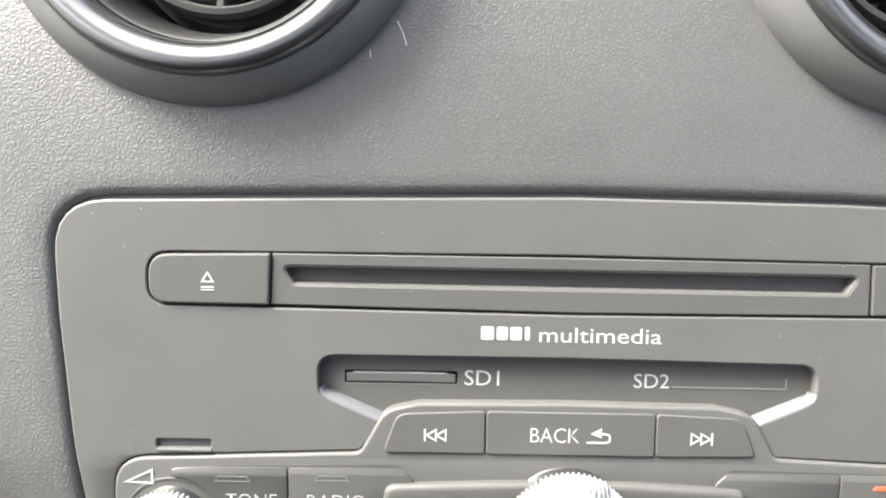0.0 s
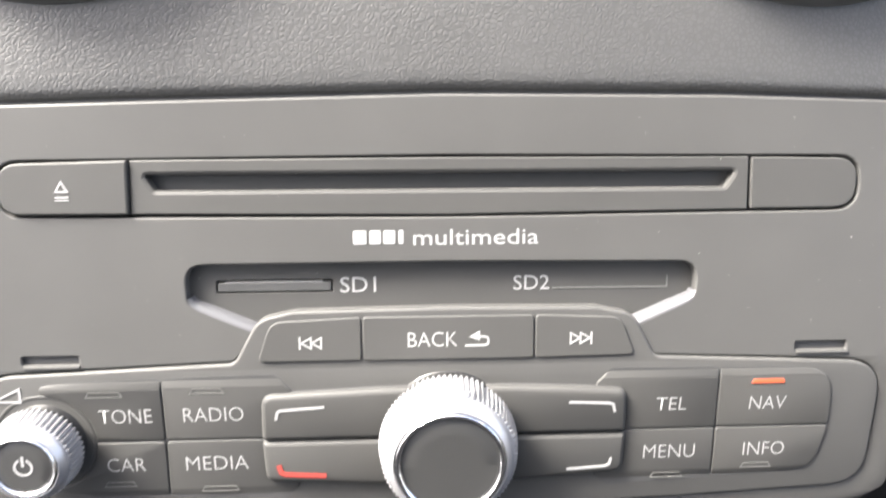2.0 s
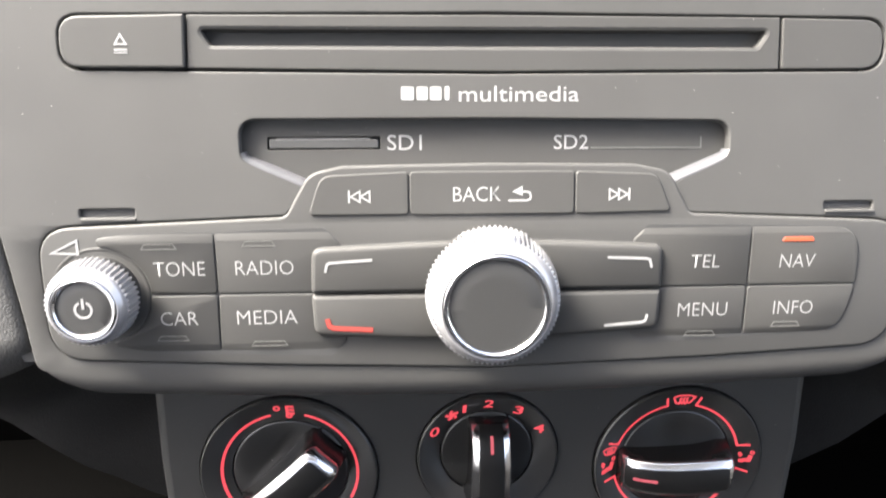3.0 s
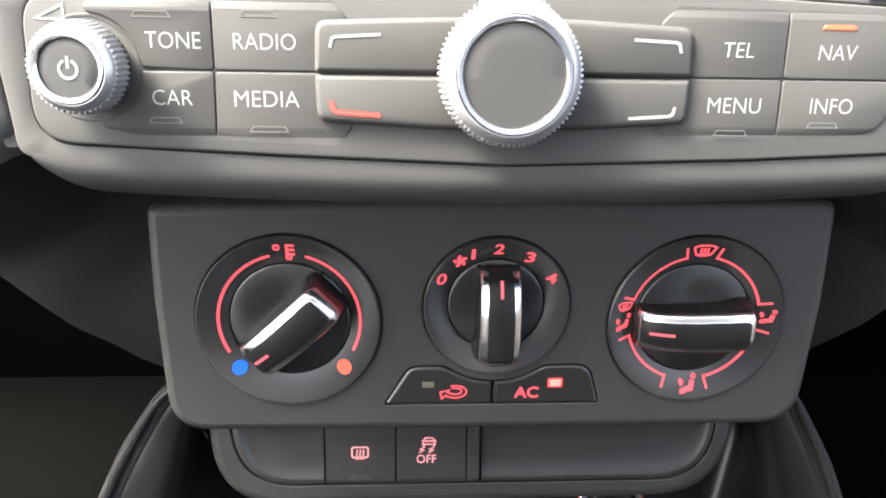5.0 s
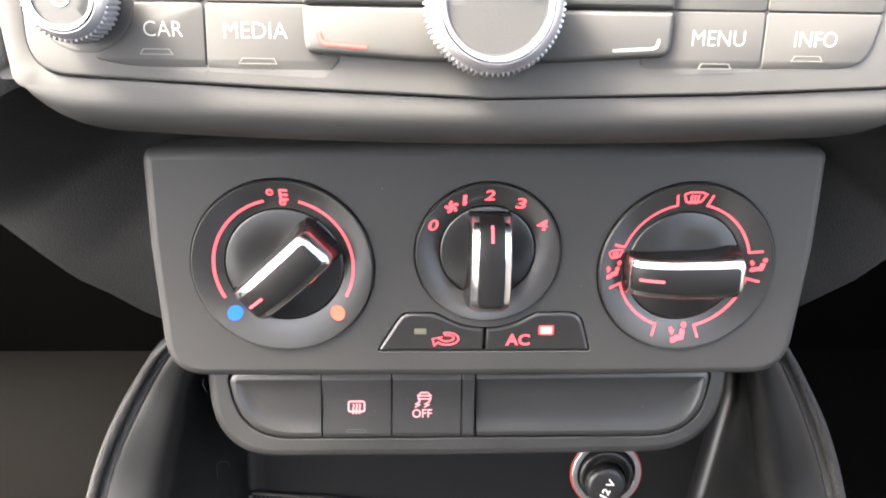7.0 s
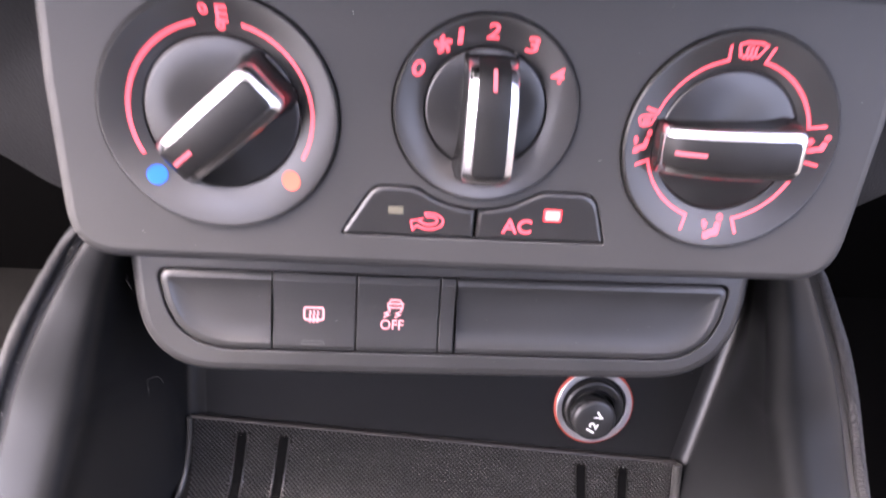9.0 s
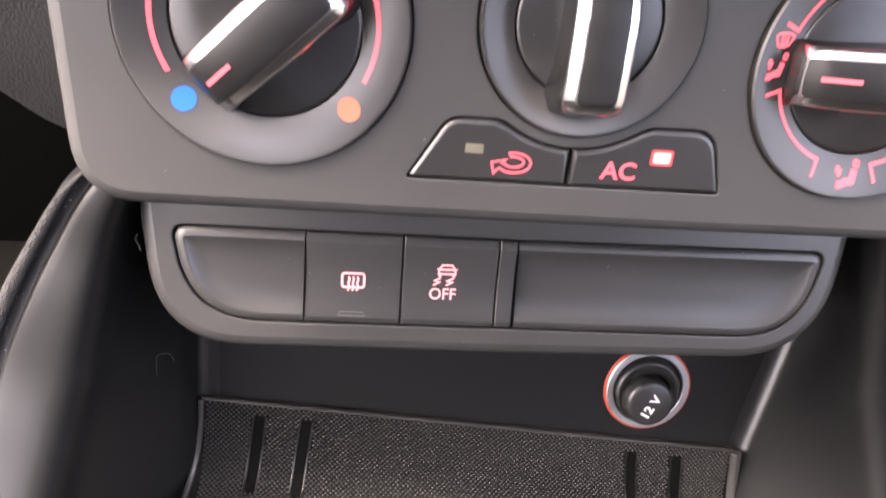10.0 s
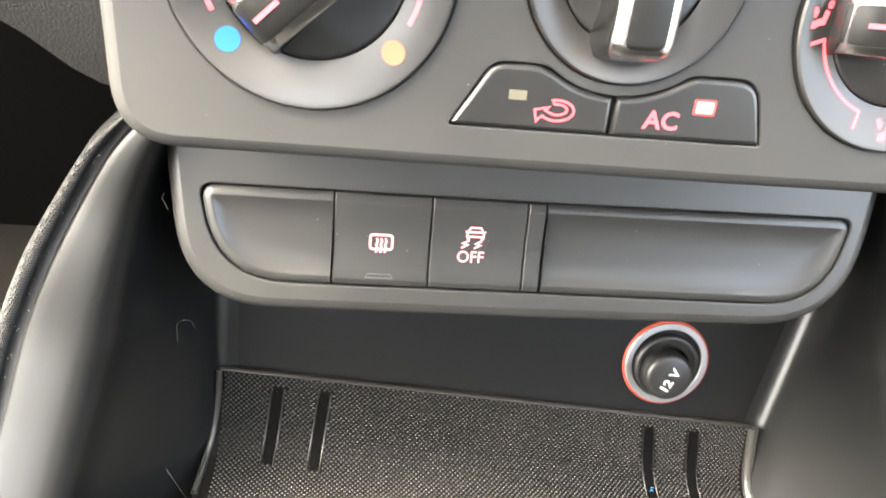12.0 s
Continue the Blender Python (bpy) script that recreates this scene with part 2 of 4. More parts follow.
def slab(bm, pts, front, back, edge=0.4, steps=2):
    """A raised piece with a rounded front edge; front and back are depths into the dashboard."""
    rings = [ring(bm, pts, back)]
    for k in range(steps + 1):
        t = math.pi / 2 * k / steps
        rings.append(ring(bm, inset(pts, edge * (1 - math.cos(t))), front + edge * (1 - math.sin(t))))
    for a, b in zip(rings, rings[1:]):
        skin(bm, a, b)
    bm.faces.new(rings[-1])
    bm.faces.new(rings[0])
    bmesh.ops.remove_doubles(bm, verts=bm.verts, dist=0.004)
    return bm


def piece(name, pts, front, back, mat, parent, label="", edge=0.4, steps=2):
    return part(name, slab(bmesh.new(), pts, front, back, edge, steps), mat, parent, label)


def loops(bm, outer, holes, w):
    """A flat plate with openings."""
    rings = [ring(bm, o, w) for o in (outer, *holes)]
    edges = [bm.edges.new((r[i], r[(i + 1) % len(r)])) for r in rings for i in range(len(r))]
    bmesh.ops.triangle_fill(bm, use_beauty=True, edges=edges, normal=(0, -1, 0))
    return rings


def plate(bm, outer, holes, front, back, edge=0.6, lip=0.3):
    """A plate with a rounded rim and openings whose walls go back to the given depths."""
    face = inset(outer, edge)
    rims = loops(bm, face, [inset(h, -lip) for h, _ in holes], front)
    last = rims[0]
    for k in (1, 2, 3):
        t = math.pi / 2 * k / 3
        r = ring(bm, inset(outer, edge * (1 - math.sin(t))), front + edge * (1 - math.cos(t)))
        skin(bm, last, r)
        last = r
    skin(bm, last, ring(bm, outer, back))
    for (h, deep), rim in zip(holes, rims[1:]):
        a = ring(bm, inset(h, -lip * 0.3), front + lip * 0.3)
        b = ring(bm, h, front + lip)
        c = ring(bm, h, deep)
        skin(bm, rim, a), skin(bm, a, b), skin(bm, b, c)
    return bm


def lathe(bm, u, v, profile, n=64, wobble=None, lean=0.0):
    """A turned shape round an axis into the dashboard; profile of (radius, depth). lean: how far the axis drops towards the viewer."""
    rings = []
    for k, (r, w) in enumerate(profile):
        if r < 1e-4:
            rings.append([bm.verts.new((u, w, v + lean * w))])
        else:
            rings.append([bm.verts.new((u + (r + (wobble(k, i) if wobble else 0)) * math.cos(2 * math.pi * i / n), w,
                                        v + lean * w + (r + (wobble(k, i) if wobble else 0)) * math.sin(2 * math.pi * i / n))) for i in range(n)])
    for a, b in zip(rings, rings[1:]):
        if len(b) == 1:
            for i in range(n):
                bm.faces.new((a[i], a[(i + 1) % n], b[0]))
        elif len(a) == 1:
            for i in range(n):
                bm.faces.new((b[i], b[(i + 1) % n], a[0]))
        else:
            skin(bm, a, b)
    return bm


def stroke(bm, path, width, w, thick=0.12, closed=False):
    """A flat printed line of that width along a path of (u, v)."""
    path = [Vector(p) for p in path]
    n = len(path)
    left, right = [], []
    for i, p in enumerate(path):
        a = path[i - 1] if i or closed else p
        b = path[(i + 1) % n] if i < n - 1 or closed else p
        e, g = (p - a), (b - p)
        e = e.normalized() if e.length > 1e-6 else g.normalized()
        g = g.normalized() if g.length > 1e-6 else e
        m = Vector((-e.y - g.y, e.x + g.x))
        m = m.normalized() if m.length > 1e-5 else Vector((-e.y, e.x))
        m *= width / 2 / max(m.dot(Vector((-e.y, e.x))), 0.4)
        left.append(p + m), right.append(p - m)
    depth = w if callable(w) else (lambda q: w)
    tops = [[bm.verts.new((q.x, depth(q) - thick, q.y)) for q in side] for side in (left, right)]
    foot = [[bm.verts.new((q.x, depth(q), q.y)) for q in side] for side in (left, right)]
    skin(bm, tops[0], tops[1], closed), skin(bm, tops[0], foot[0], closed), skin(bm, tops[1], foot[1], closed)
    if not closed:
        for i in (0, -1):
            bm.faces.new((tops[0][i], tops[1][i], foot[1][i], foot[0][i]))
    return bm


def arc(u, v, r, a0, a1, n=20):
    return [(u + r * math.cos(radians(a0 + (a1 - a0) * k / n)), v + r * math.sin(radians(a0 + (a1 - a0) * k / n))) for k in range(n + 1)]


def lettering(text, u0, u1, v0, v1, w, mat, parent, bold=0.0, slant=0.0, label=""):
    """Printed words that fill a rectangle."""
    cu = bpy.data.curves.new("lettering", "FONT")
    cu.body, cu.offset, cu.resolution_u, cu.shear = text, bold, 3, slant
    ob = new("lettering_curve", cu)
    bpy.context.view_layer.update()
    me = ob.evaluated_get(bpy.context.evaluated_depsgraph_get()).to_mesh()
    bm = bmesh.new()
    bm.from_mesh(me)
    bpy.data.objects.remove(ob)
    xs, ys = [v.co.x for v in bm.verts], [v.co.y for v in bm.verts]
    x0, x1, y0, y1 = min(xs), max(xs), min(ys), max(ys)
    for v in bm.verts:
        u, q = u0 + (v.co.x - x0) / (x1 - x0) * (u1 - u0), v0 + (v.co.y - y0) / (y1 - y0) * (v1 - v0)
        v.co = (u, w(Vector((u, q))) if callable(w) else w, q)
    return part("lettering", bm, mat, parent, label, smooth=0)


def tube(bm, path, radius, n=8):
    """A round bar along 3D points."""
    path = [Vector(p) for p in path]
    rings = []
    for i, p in enumerate(path):
        d = (path[min(i + 1, len(path) - 1)] - path[max(i - 1, 0)]).normalized()
        side = d.cross(Vector((0, 1, 0.01))).normalized()
        up = side.cross(d)
        rings.append([bm.verts.new(p + side * radius * math.cos(2 * math.pi * k / n) + up * radius * math.sin(2 * math.pi * k / n)) for k in range(n)])
    for a, b in zip(rings, rings[1:]):
        skin(bm, a, b)
    bm.faces.new(rings[0]), bm.faces.new(rings[-1])
    return bm


def glide(points, n):
    """A smooth curve through points, n steps between two of them."""
    pts = [Vector(p) for p in points]
    out = []
    for i in range(len(pts) - 1):
        a, b, c, d = pts[max(i - 1, 0)], pts[i], pts[i + 1], pts[min(i + 2, len(pts) - 1)]
        for k in range(n):
            t = k / n
            out.append(0.5 * (2 * b + (c - a) * t + (2 * a - 5 * b + 4 * c - d) * t * t + (3 * b - a - 3 * c + d) * t ** 3))
    return out + [pts[-1]]


def sheet(bm, rows, closed=False):
    """A surface through rows of 3D points."""
    vs = [[bm.verts.new(p) for p in row] for row in rows]
    for a, b in zip(vs, vs[1:]):
        skin(bm, a, b, closed)
    return vs


def knurl(depth, rows):
    """Square teeth, two points on the crest and two in the groove."""
    return lambda k, i: (depth if i % 4 < 2 else -depth) if k in rows else 0.0


# ---- the cabin that closes the place ----
def panel_box(name, lo, hi, mat, label, category):
    t = thing(name, CABIN, [(a + b) / 2 for a, b in zip(lo, hi)], label, category, "structure")
    pts = rounded([(lo[0], lo[2], 8), (hi[0], lo[2], 8), (hi[0], hi[2], 8), (lo[0], hi[2], 8)], 3)
    part("lining", slab(bmesh.new(), pts, lo[1], hi[1], 4), mat, t)
    return t


def cabin():
    panel_box("ceiling", (-620, -1010, 520), (620, -330, 545), LINER, "light grey cloth headliner of the car cabin", "ceiling")
    panel_box("floor", (-640, -1000, -470), (640, 420, -440), CARPET, "carpeted cabin floor, coloured near black for the shade on it", "floor")
    for side, x, top in (("wall_left", -680, -200), ("wall_right", 640, -60)):
        panel_box(side, (x, -1000, -470), (x + 40, 700, top), LINING, "plain dark grey unseen side wall, its top set for the light", "wall")
    panel_box("wall_rear", (-640, -1000, -470), (640, -950, 370), LINING, "plain dark grey unseen wall that closes the rear cabin", "wall")
    panel_box("wall_front", (-640, 330, -470), (640, 360, 100), CARPET, "carpeted bulkhead of the footwell, coloured near black for shade", "wall")
    for side in (-1, 1):
        for name, a, b in (("front_pillar", (600, 690, 100), (560, -330, 532)), ("rear_pillar", (625, -990, 100), (590, -985, 532))):
            t = thing(name, CABIN, (side * a[0], a[1], a[2]), "plain pale roof pillar of the car cabin", "pillar", "structure")
            part("cover", tube(bmesh.new(), [(side * (a[0] + (b[0] - a[0]) * k / 4), a[1] + (b[1] - a[1]) * k / 4, a[2] + (b[2] - a[2]) * k / 4) for k in range(5)], 32, 12), LINER, t)
    g = thing("ground", pose(0, 0, -0.12), (0, 0, 0), "grey asphalt ground outside the car", "ground", "structure")
    bm = bmesh.new()
    sheet(bm, [[(x * 1e6, y * 1e6, 0) for x in (-3, -1, 1, 3)] for y in (-3, -1, 1, 3)])
    part("asphalt", bm, material("asphalt", (0.12, 0.12, 0.12), 0.9, vary=0.3), g)


# ---- the dashboard round the radio ----
FACE_OUT = rounded([(-114.7, 44.2, 12), (-60, 45.6, 0), (0, 46.9, 0), (60, 46.4, 0), (114.2, 44.6, 12), (112.9, 18.5, 0), (110.8, -7, 0), (108.8, -22, 0),
                    (107.2, -34.5, 0), (106.4, -43, 6), (101.5, -52.0, 5), (50, -54.6, 0), (0, -55.4, 0), (-50, -54.6, 0), (-101.5, -52.0, 5),
                    (-106.4, -43, 6), (-107.2, -34.5, 0), (-108.8, -22, 0), (-110.8, -7, 0), (-113.3, 18.5, 0)], 6)


def resample(pts, n):
    """Points at even angles' worth of length along a closed 2D outline."""
    pts = [Vector(p) for p in pts]
    ends = pts[1:] + pts[:1]
    lengths = [(b - a).length for a, b in zip(pts, ends)]
    total, out, i, gone = sum(lengths), [], 0, 0.0
    for k in range(n):
        want = total * k / n
        while gone + lengths[i] < want - 1e-9:
            gone += lengths[i]
            i += 1
        out.append(pts[i].lerp(ends[i], (want - gone) / max(lengths[i], 1e-9)))
    return out


def to_dash(x, y, z):
    """Upright cabin mm into dash mm."""
    c, s = math.cos(radians(25)), math.sin(radians(25))
    return Vector((x, y * c - z * s, y * s + z * c))


def rim_point(p):
    """Where the grained skin ends, in the direction of p from the radio's middle."""
    d = p.normalized()
    corners = [(-420, 40, 150), (-420, 30, 210), (420, 30, 210), (420, 40, 150), (420, 42, -10), (330, 42, -14), (200, 58.6, -50), (165, 75, -86), (146, 85, -107),
               (126, 91.5, -120.6), (112, 93, -125), (-107, 93, -125), (-116, 91.5, -120.6), (-126, 88, -113), (-136, 85, -107), (-145, 79.5, -97), (-155, 75, -86), (-200, 58.6, -50),
               (-330, 42, -14), (-420, 42, -10)]
    for a, b in zip(corners, corners[1:] + corners[:1]):
        a, b = Vector(a), Vector(b)
        e = b - a
        den = d.x * e.z - d.y * e.x
        if abs(den) < 1e-9:
            continue
        t = (a.x * e.z - a.z * e.x) / den
        k = (a.x * d.y - a.z * d.x) / den
        if t > 0 and -1e-6 <= k <= 1 + 1e-6:
            return a + e * k
    return Vector((p.x * 3, 60, p.y * 3))


def dashboard():
    t = thing("dashboard", DASH, (0, 20, 0), "dark grey dashboard skin of soft plastic with leather grain", "dashboard", "structure")
    hole = resample(inset(FACE_OUT, -0.55), 160)

    def tuck(p):
        """How far a point of the opening's edge lies under the radio, where the skin stays behind."""
        return min(1.0, max(0.0, (-42 - p.y) / 12)) ** 1.5 * min(1.0, max(0.0, (120 - abs(p.x)) / 18))

    def lay(ring_, depth):
        return [(p.x, depth + lean_back(h.y) + (62 - depth) * tuck(h), p.y) for p, h in zip(ring_, hole)]

    rows = [lay(inset(hole, 0.2), 9), lay(hole, 3.4)]
    for k in range(1, 5):
        a = math.pi / 2 * k / 4
        rows.append(lay(inset(hole, -2.6 * (1 - math.cos(a))), 3.4 - 2.6 * math.sin(a)))
    start = inset(hole, -2.6)
    goal = [rim_point(p) for p in start]
    for k in range(1, 61):
        q = k / 60
        row = []
        for p, g, h in zip(start, goal, hole):
            y0 = 0.8 + lean_back(h.y) + 61 * tuck(h)
            dip = q ** (2.2 if g.z > 120 else 1.7)
            x, z = p.x + (g.x - p.x) * q, p.y + (g.z - p.y) * q
            near = min(math.hypot(x - 80.5, z - 112), math.hypot(x + 80.5, z - 112))
            row.append((x, y0 + (g.y - y0) * dip + 60 * min(1.0, max(0.0, (40 - near) / 8)), z))
        rows.append(row)
    # the edge rolls under and runs back
    rows.append([(g.x * 0.995, g.y + 4, g.z * 0.985) for g in goal])
    rows.append([(g.x * 0.97, g.y + 90, g.z * 0.97 + 8) for g in goal])
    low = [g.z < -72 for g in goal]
    for name, mat, label, keep in (("grained_skin", LEATHER, "", False), ("lower_skin_shade", SKIN_SHADE, "lower dashboard skin beside the climate panel, painted dark as shade", True)):
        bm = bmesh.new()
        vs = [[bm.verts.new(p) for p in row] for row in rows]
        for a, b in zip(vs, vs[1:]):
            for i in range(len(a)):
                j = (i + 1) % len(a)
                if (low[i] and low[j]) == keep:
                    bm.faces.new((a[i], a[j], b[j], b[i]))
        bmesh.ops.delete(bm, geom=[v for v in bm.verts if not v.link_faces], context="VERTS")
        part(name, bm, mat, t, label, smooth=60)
    bm = bmesh.new()
    rims = [[Vector((p.x, max(p.y, low))) for p in inset(FACE_OUT, d)] for d, low in ((-4, -45.0), (4, -44.0))]
    skin(bm, ring(bm, rims[0], 2.4), ring(bm, rims[1], 2.4))
    for v in bm.verts:
        v.co.y += lean_back(v.co.z)
    part("gap_floor", bm, GAP, t)
    # the top runs forward to the windscreen
    bm = bmesh.new()
    sheet(bm, [[to_dash(x, y, z) for x in (-620, -200, 200, 620)] for y, z in ((112, 172), (160, 188), (330, 190), (640, 150))])
    part("dash_top", bm, LEATHER, t)


def air_vent(u, label):
    """A round outlet: a thick bezel, a chrome ring, and dark vanes inside."""
    v = 112.0
    t = thing("air_vent", DASH, (u, 0, v), label, "air vent", group="round vents over the radio")
    part("bezel", lathe(bmesh.new(), u, v, [(47.9, 12), (47.6, 2.5), (46.6, -0.8), (44.7, -3.2), (43.0, -4.6), (41.9, -5.3), (41.3, -5.0)], 96), BEZEL, t)
    part("chrome_ring", lathe(bmesh.new(), u, v, [(41.5, -4.9), (41.2, -6.3), (40.2, -7.4), (38.8, -7.9), (37.2, -7.6), (36.0, -6.8), (35.3, -5.6), (35.0, -5.9), (34.6, -5.4), (34.3, -3.0), (34.2, 1.0)], 96), VENT_SILVER, t, "satin chrome ring")
    part("inner_ring", lathe(bmesh.new(), u, v, [(34.4, -2.0), (33.8, -2.6), (33.0, -2.0), (32.0, 0.5), (29.5, 9), (28, 26), (0, 28)], 96), GLOSS, t)
    part("hub_ring", lathe(bmesh.new(), u, v, [(26.4, 9), (25.8, 6.4), (24.6, 6.0), (23.6, 8), (23.6, 16), (26.4, 16)], 72), KEY, t)
    for dv in (-15, -5, 5, 15):
        half = math.sqrt(24.4 * 24.4 - dv * dv)
        part("vane", slab(bmesh.new(), box2(u - half, u + half, v + dv - 0.9, v + dv + 0.9, 0.6), 6.5, 20, 0.5), KEY, t)
    part("divider", slab(bmesh.new(), box2(u - 0.9, u + 0.9, v - 24.4, v + 24.4, 0.6), 9, 24, 0.4), KEY, t)
    return t


# ---- the radio ----
ISLAND = rounded([(-101.4, -13.0, 8), (-46.6, -10.9, 2.5), (-41.2, -1.2, 6), (-33.5, 0.5, 0), (0, 0.9, 0), (33.5, 0.5, 0), (41.8, -1.2, 6), (47.0, -11.1, 2.5),
                  (100.4, -13.5, 9), (99.6, -44.4, 9), (55, -46.6, 0), (0, -48.2, 0), (-50, -46.3, 0), (-101.8, -43.8, 9)], 8)
BAR = rounded([(-93.6, 33.0, 4.5), (0, 33.7, 0), (91.6, 33.0, 5), (91.4, 21.6, 5), (0, 21.0, 0), (-93.6, 21.8, 4.5)], 5)
SLOT = rounded([(-63.7, 30.1, 0.6), (63.7, 30.1, 0.6), (61.4, 26.7, 0.6), (-61.6, 26.9, 0.6)], 3)
W_KEY = -1.25


def tick(parent, u0, u1, v, lit=None, w=W_KEY):
    """A key's small lamp window: a flat trapezium."""
    pts = [(u0 - 0.5, v - 0.55), (u1 + 0.5, v - 0.55), (u1 - 0.2, v + 0.55), (u0 + 0.2, v + 0.55)]
    if lit:
        lamp = piece("indicator", rounded([(*p, 0.3) for p in pts], 2), w - 0.12, w + 0.3, lit, parent, "glowing orange indicator, its rim drawn as halo", 0.06, 1)
        piece("lamp_core", inset(rounded([(*p, 0.3) for p in pts], 2), 0.16), w - 0.15, w, AMBER_CORE, lamp, "pale bright heart of the lamp", 0.03, 1)
        return lamp
    return part("indicator", stroke(bmesh.new(), pts, 0.17, w, 0.08, True), GREY_PRINT, parent, "unlit indicator window")


def turned_knob(name, radio, u, v, r, edge, cap, deep, teeth, label):
    """A knob with a toothed skirt, a bevelled shoulder, a bright rim and a flat cap; r, edge and cap are radii."""
    lean = 0.06

    def turn(nm, prof, mat, parent, text="", n=96, wobble=None, smooth=35):
        return part(nm, lathe(bmesh.new(), u, v, prof, n, wobble, lean), mat, parent, text, smooth)

    mid = edge + (r - edge) * 0.66
    top = deep - 3.0 * (r - edge) / 3.4
    k = turn(name, [(r - 0.4, -0.4), (r - 0.9, -1.0), (r - 1.2, -deep * 0.4), (edge - 0.6, -deep * 0.5), (edge - 0.8, -deep + 1.5)], GLOSS, radio, label)
    turn("knurled_ring", [(r - 1.3, -deep * 0.33), (r - 0.1, -deep * 0.36), (r - 0.1, -deep * 0.46), (mid + 0.25, -top), (mid - 0.4, -top - 0.2)], MATT_CHROME, k, "knurled silver ring", teeth * 4, knurl(0.28, (1, 2, 3)), 20)
    turn("trim_ring", [(mid + 0.05, -top + 0.4), (mid - 0.15, -top - 0.5), (mid - 0.5, -top - 1.3), (edge + (mid - edge) * 0.45, -deep + 0.55), (edge + 0.3, -deep + 0.05), (edge + 0.1, -deep + 0.1), (edge + 0.02, -deep + 1.2)], MATT_CHROME, k, "bevelled satin ring")
    turn("edge_ring", [(edge - 0.1, -deep + 1.0), (edge - 0.1, -deep - 0.05), (edge - 0.3, -deep - 0.3), (cap + 0.35, -deep - 0.25), (cap + 0.05, -deep + 0.1), (cap, -deep + 0.8)], CHROME, k, "polished chrome edge")
    c = turn("cap", [(cap + 0.05, -deep + 0.6), (cap - 0.3, -deep + 0.35), (cap * 0.6, -deep + 0.3), (0, -deep + 0.28)], CAP, k, "matt dark grey cap", 64)
    return k, c


def radio():
    r = thing("car_radio", RADIO, (0, 0, 0), "dark grey car radio with white lettering and two silver knobs", "car radio")
    BENT.add(r.name)
    tabs = [box2(-92, -80, -10.6, -8.8, 0.5), box2(79.6, 91.6, -10.6, -8.8, 0.5)]
    cut_bar = inset(BAR, -0.3)
    bm = bmesh.new()
    # the bump of the key island closes the card recess from below, so the two share one opening
    upper = rounded([(-56.3, 10.8, 4), (0, 10.9, 0), (56.0, 10.2, 4), (55.8, 1.8, 3), (41.6, -4.6, 0), (46.9, -11.0, 1), (100.7, -13.2, 9.3), (99.9, -44.7, 9.3), (55, -46.9, 0),
                     (0, -48.5, 0), (-50, -46.6, 0), (-102.1, -44.1, 9.3), (-101.7, -12.7, 8.3), (-46.7, -10.7, 1), (-41.4, -4.5, 0), (-56.1, 2.0, 3)], 8)
    shape = rounded([(-114.7, 44.2, 12), (-60, 45.6, 0), (0, 46.9, 0), (60, 46.4, 0), (114.2, 44.6, 12), (112.9, 18.5, 0), (110.8, -7, 0), (108.8, -22, 0), (107.2, -34.5, 0), (106.0, -47.2, 4),
                     (50, -49.7, 0), (0, -50.8, 0), (-50, -49.7, 0), (-106.0, -47.2, 4), (-107.2, -34.5, 0), (-108.8, -22, 0), (-110.8, -7, 0), (-113.3, 18.5, 0)], 6)
    plate(bm, shape, [(cut_bar, 6), (upper, 6)] + [(h, 3) for h in tabs], 0, 13, 0.6, 0.4)
    part("fascia", bm, FACE, r)
    # the lower lip rolls back towards the climate panel
    rows = []
    for dz, w in ((1.2, -0.02), (0, -0.015), (-1.5, 0.07), (-3, 0.4), (-4.5, 1.2), (-6, 2.9), (-7.3, 5.2), (-8.4, 8.6), (-9.3, 13), (-10.4, 20)):
        row = []
        for k in range(121):
            x = 103.6 * math.sin(math.pi * (k / 120 - 0.5))
            over = max(0.0, (abs(x) - 92) / 11.6)
            row.append((x, w, -50.1 + 3.4 * (x / 106) ** 2 + dz * math.sqrt(max(0.0, 1 - over * over))))
        rows.append(row)
    bm = bmesh.new()
    sheet(bm, rows)
    part("lower_lip", bm, FACE, r, smooth=60)
    for i, (a, b) in enumerate(((-92, -80), (79.6, 91.6))):
        part("release_slot", slab(bmesh.new(), box2(a, b, -10.6, -8.8, 0.4), 0.9, 3.2, 0.1), GAP, r, "dark release slot")
        part("slot_ledge", slab(bmesh.new(), box2(a + 0.2, b + 0.3, -11.5, -10.8, 0.25), -0.5, 0.6, 0.2), FACE, r)
    # disc bar
    eject = piece("eject_key", rounded([(-93.4, 32.8, 4.5), (-66.75, 33.4, 0.5), (-67.05, 21.9, 0.5), (-93.4, 22.0, 4.5)], 5), -0.7, 5, KEY, r, edge=0.5)
    bm = bmesh.new()
    stroke(bm, [(-80.4, 28.9), (-81.6, 26.9), (-79.2, 26.9)], 0.34, -0.7, closed=True)
    stroke(bm, [(-81.8, 25.7), (-79.0, 25.7)], 0.32, -0.7)
    stroke(bm, [(-81.8, 25.1), (-79.0, 25.1)], 0.24, -0.7)
    part("icon", bm, WHITE, eject, "white eject symbol")
    bm = bmesh.new()
    plate(bm, rounded([(-66.5, 33.4, 0.3), (0, 33.6, 0), (66.6, 33.3, 0.3), (66.8, 21.6, 0.3), (0, 21.1, 0), (-66.8, 21.9, 0.3)], 3), [(SLOT, 5)], 0.1, 5, 0.4, 0.9)
    part("disc_panel", bm, KEY, r)
    part("disc_slot", slab(bmesh.new(), inset(SLOT, -0.2), 3.0, 10, 0.1), KEY, r, "dark disc slot")
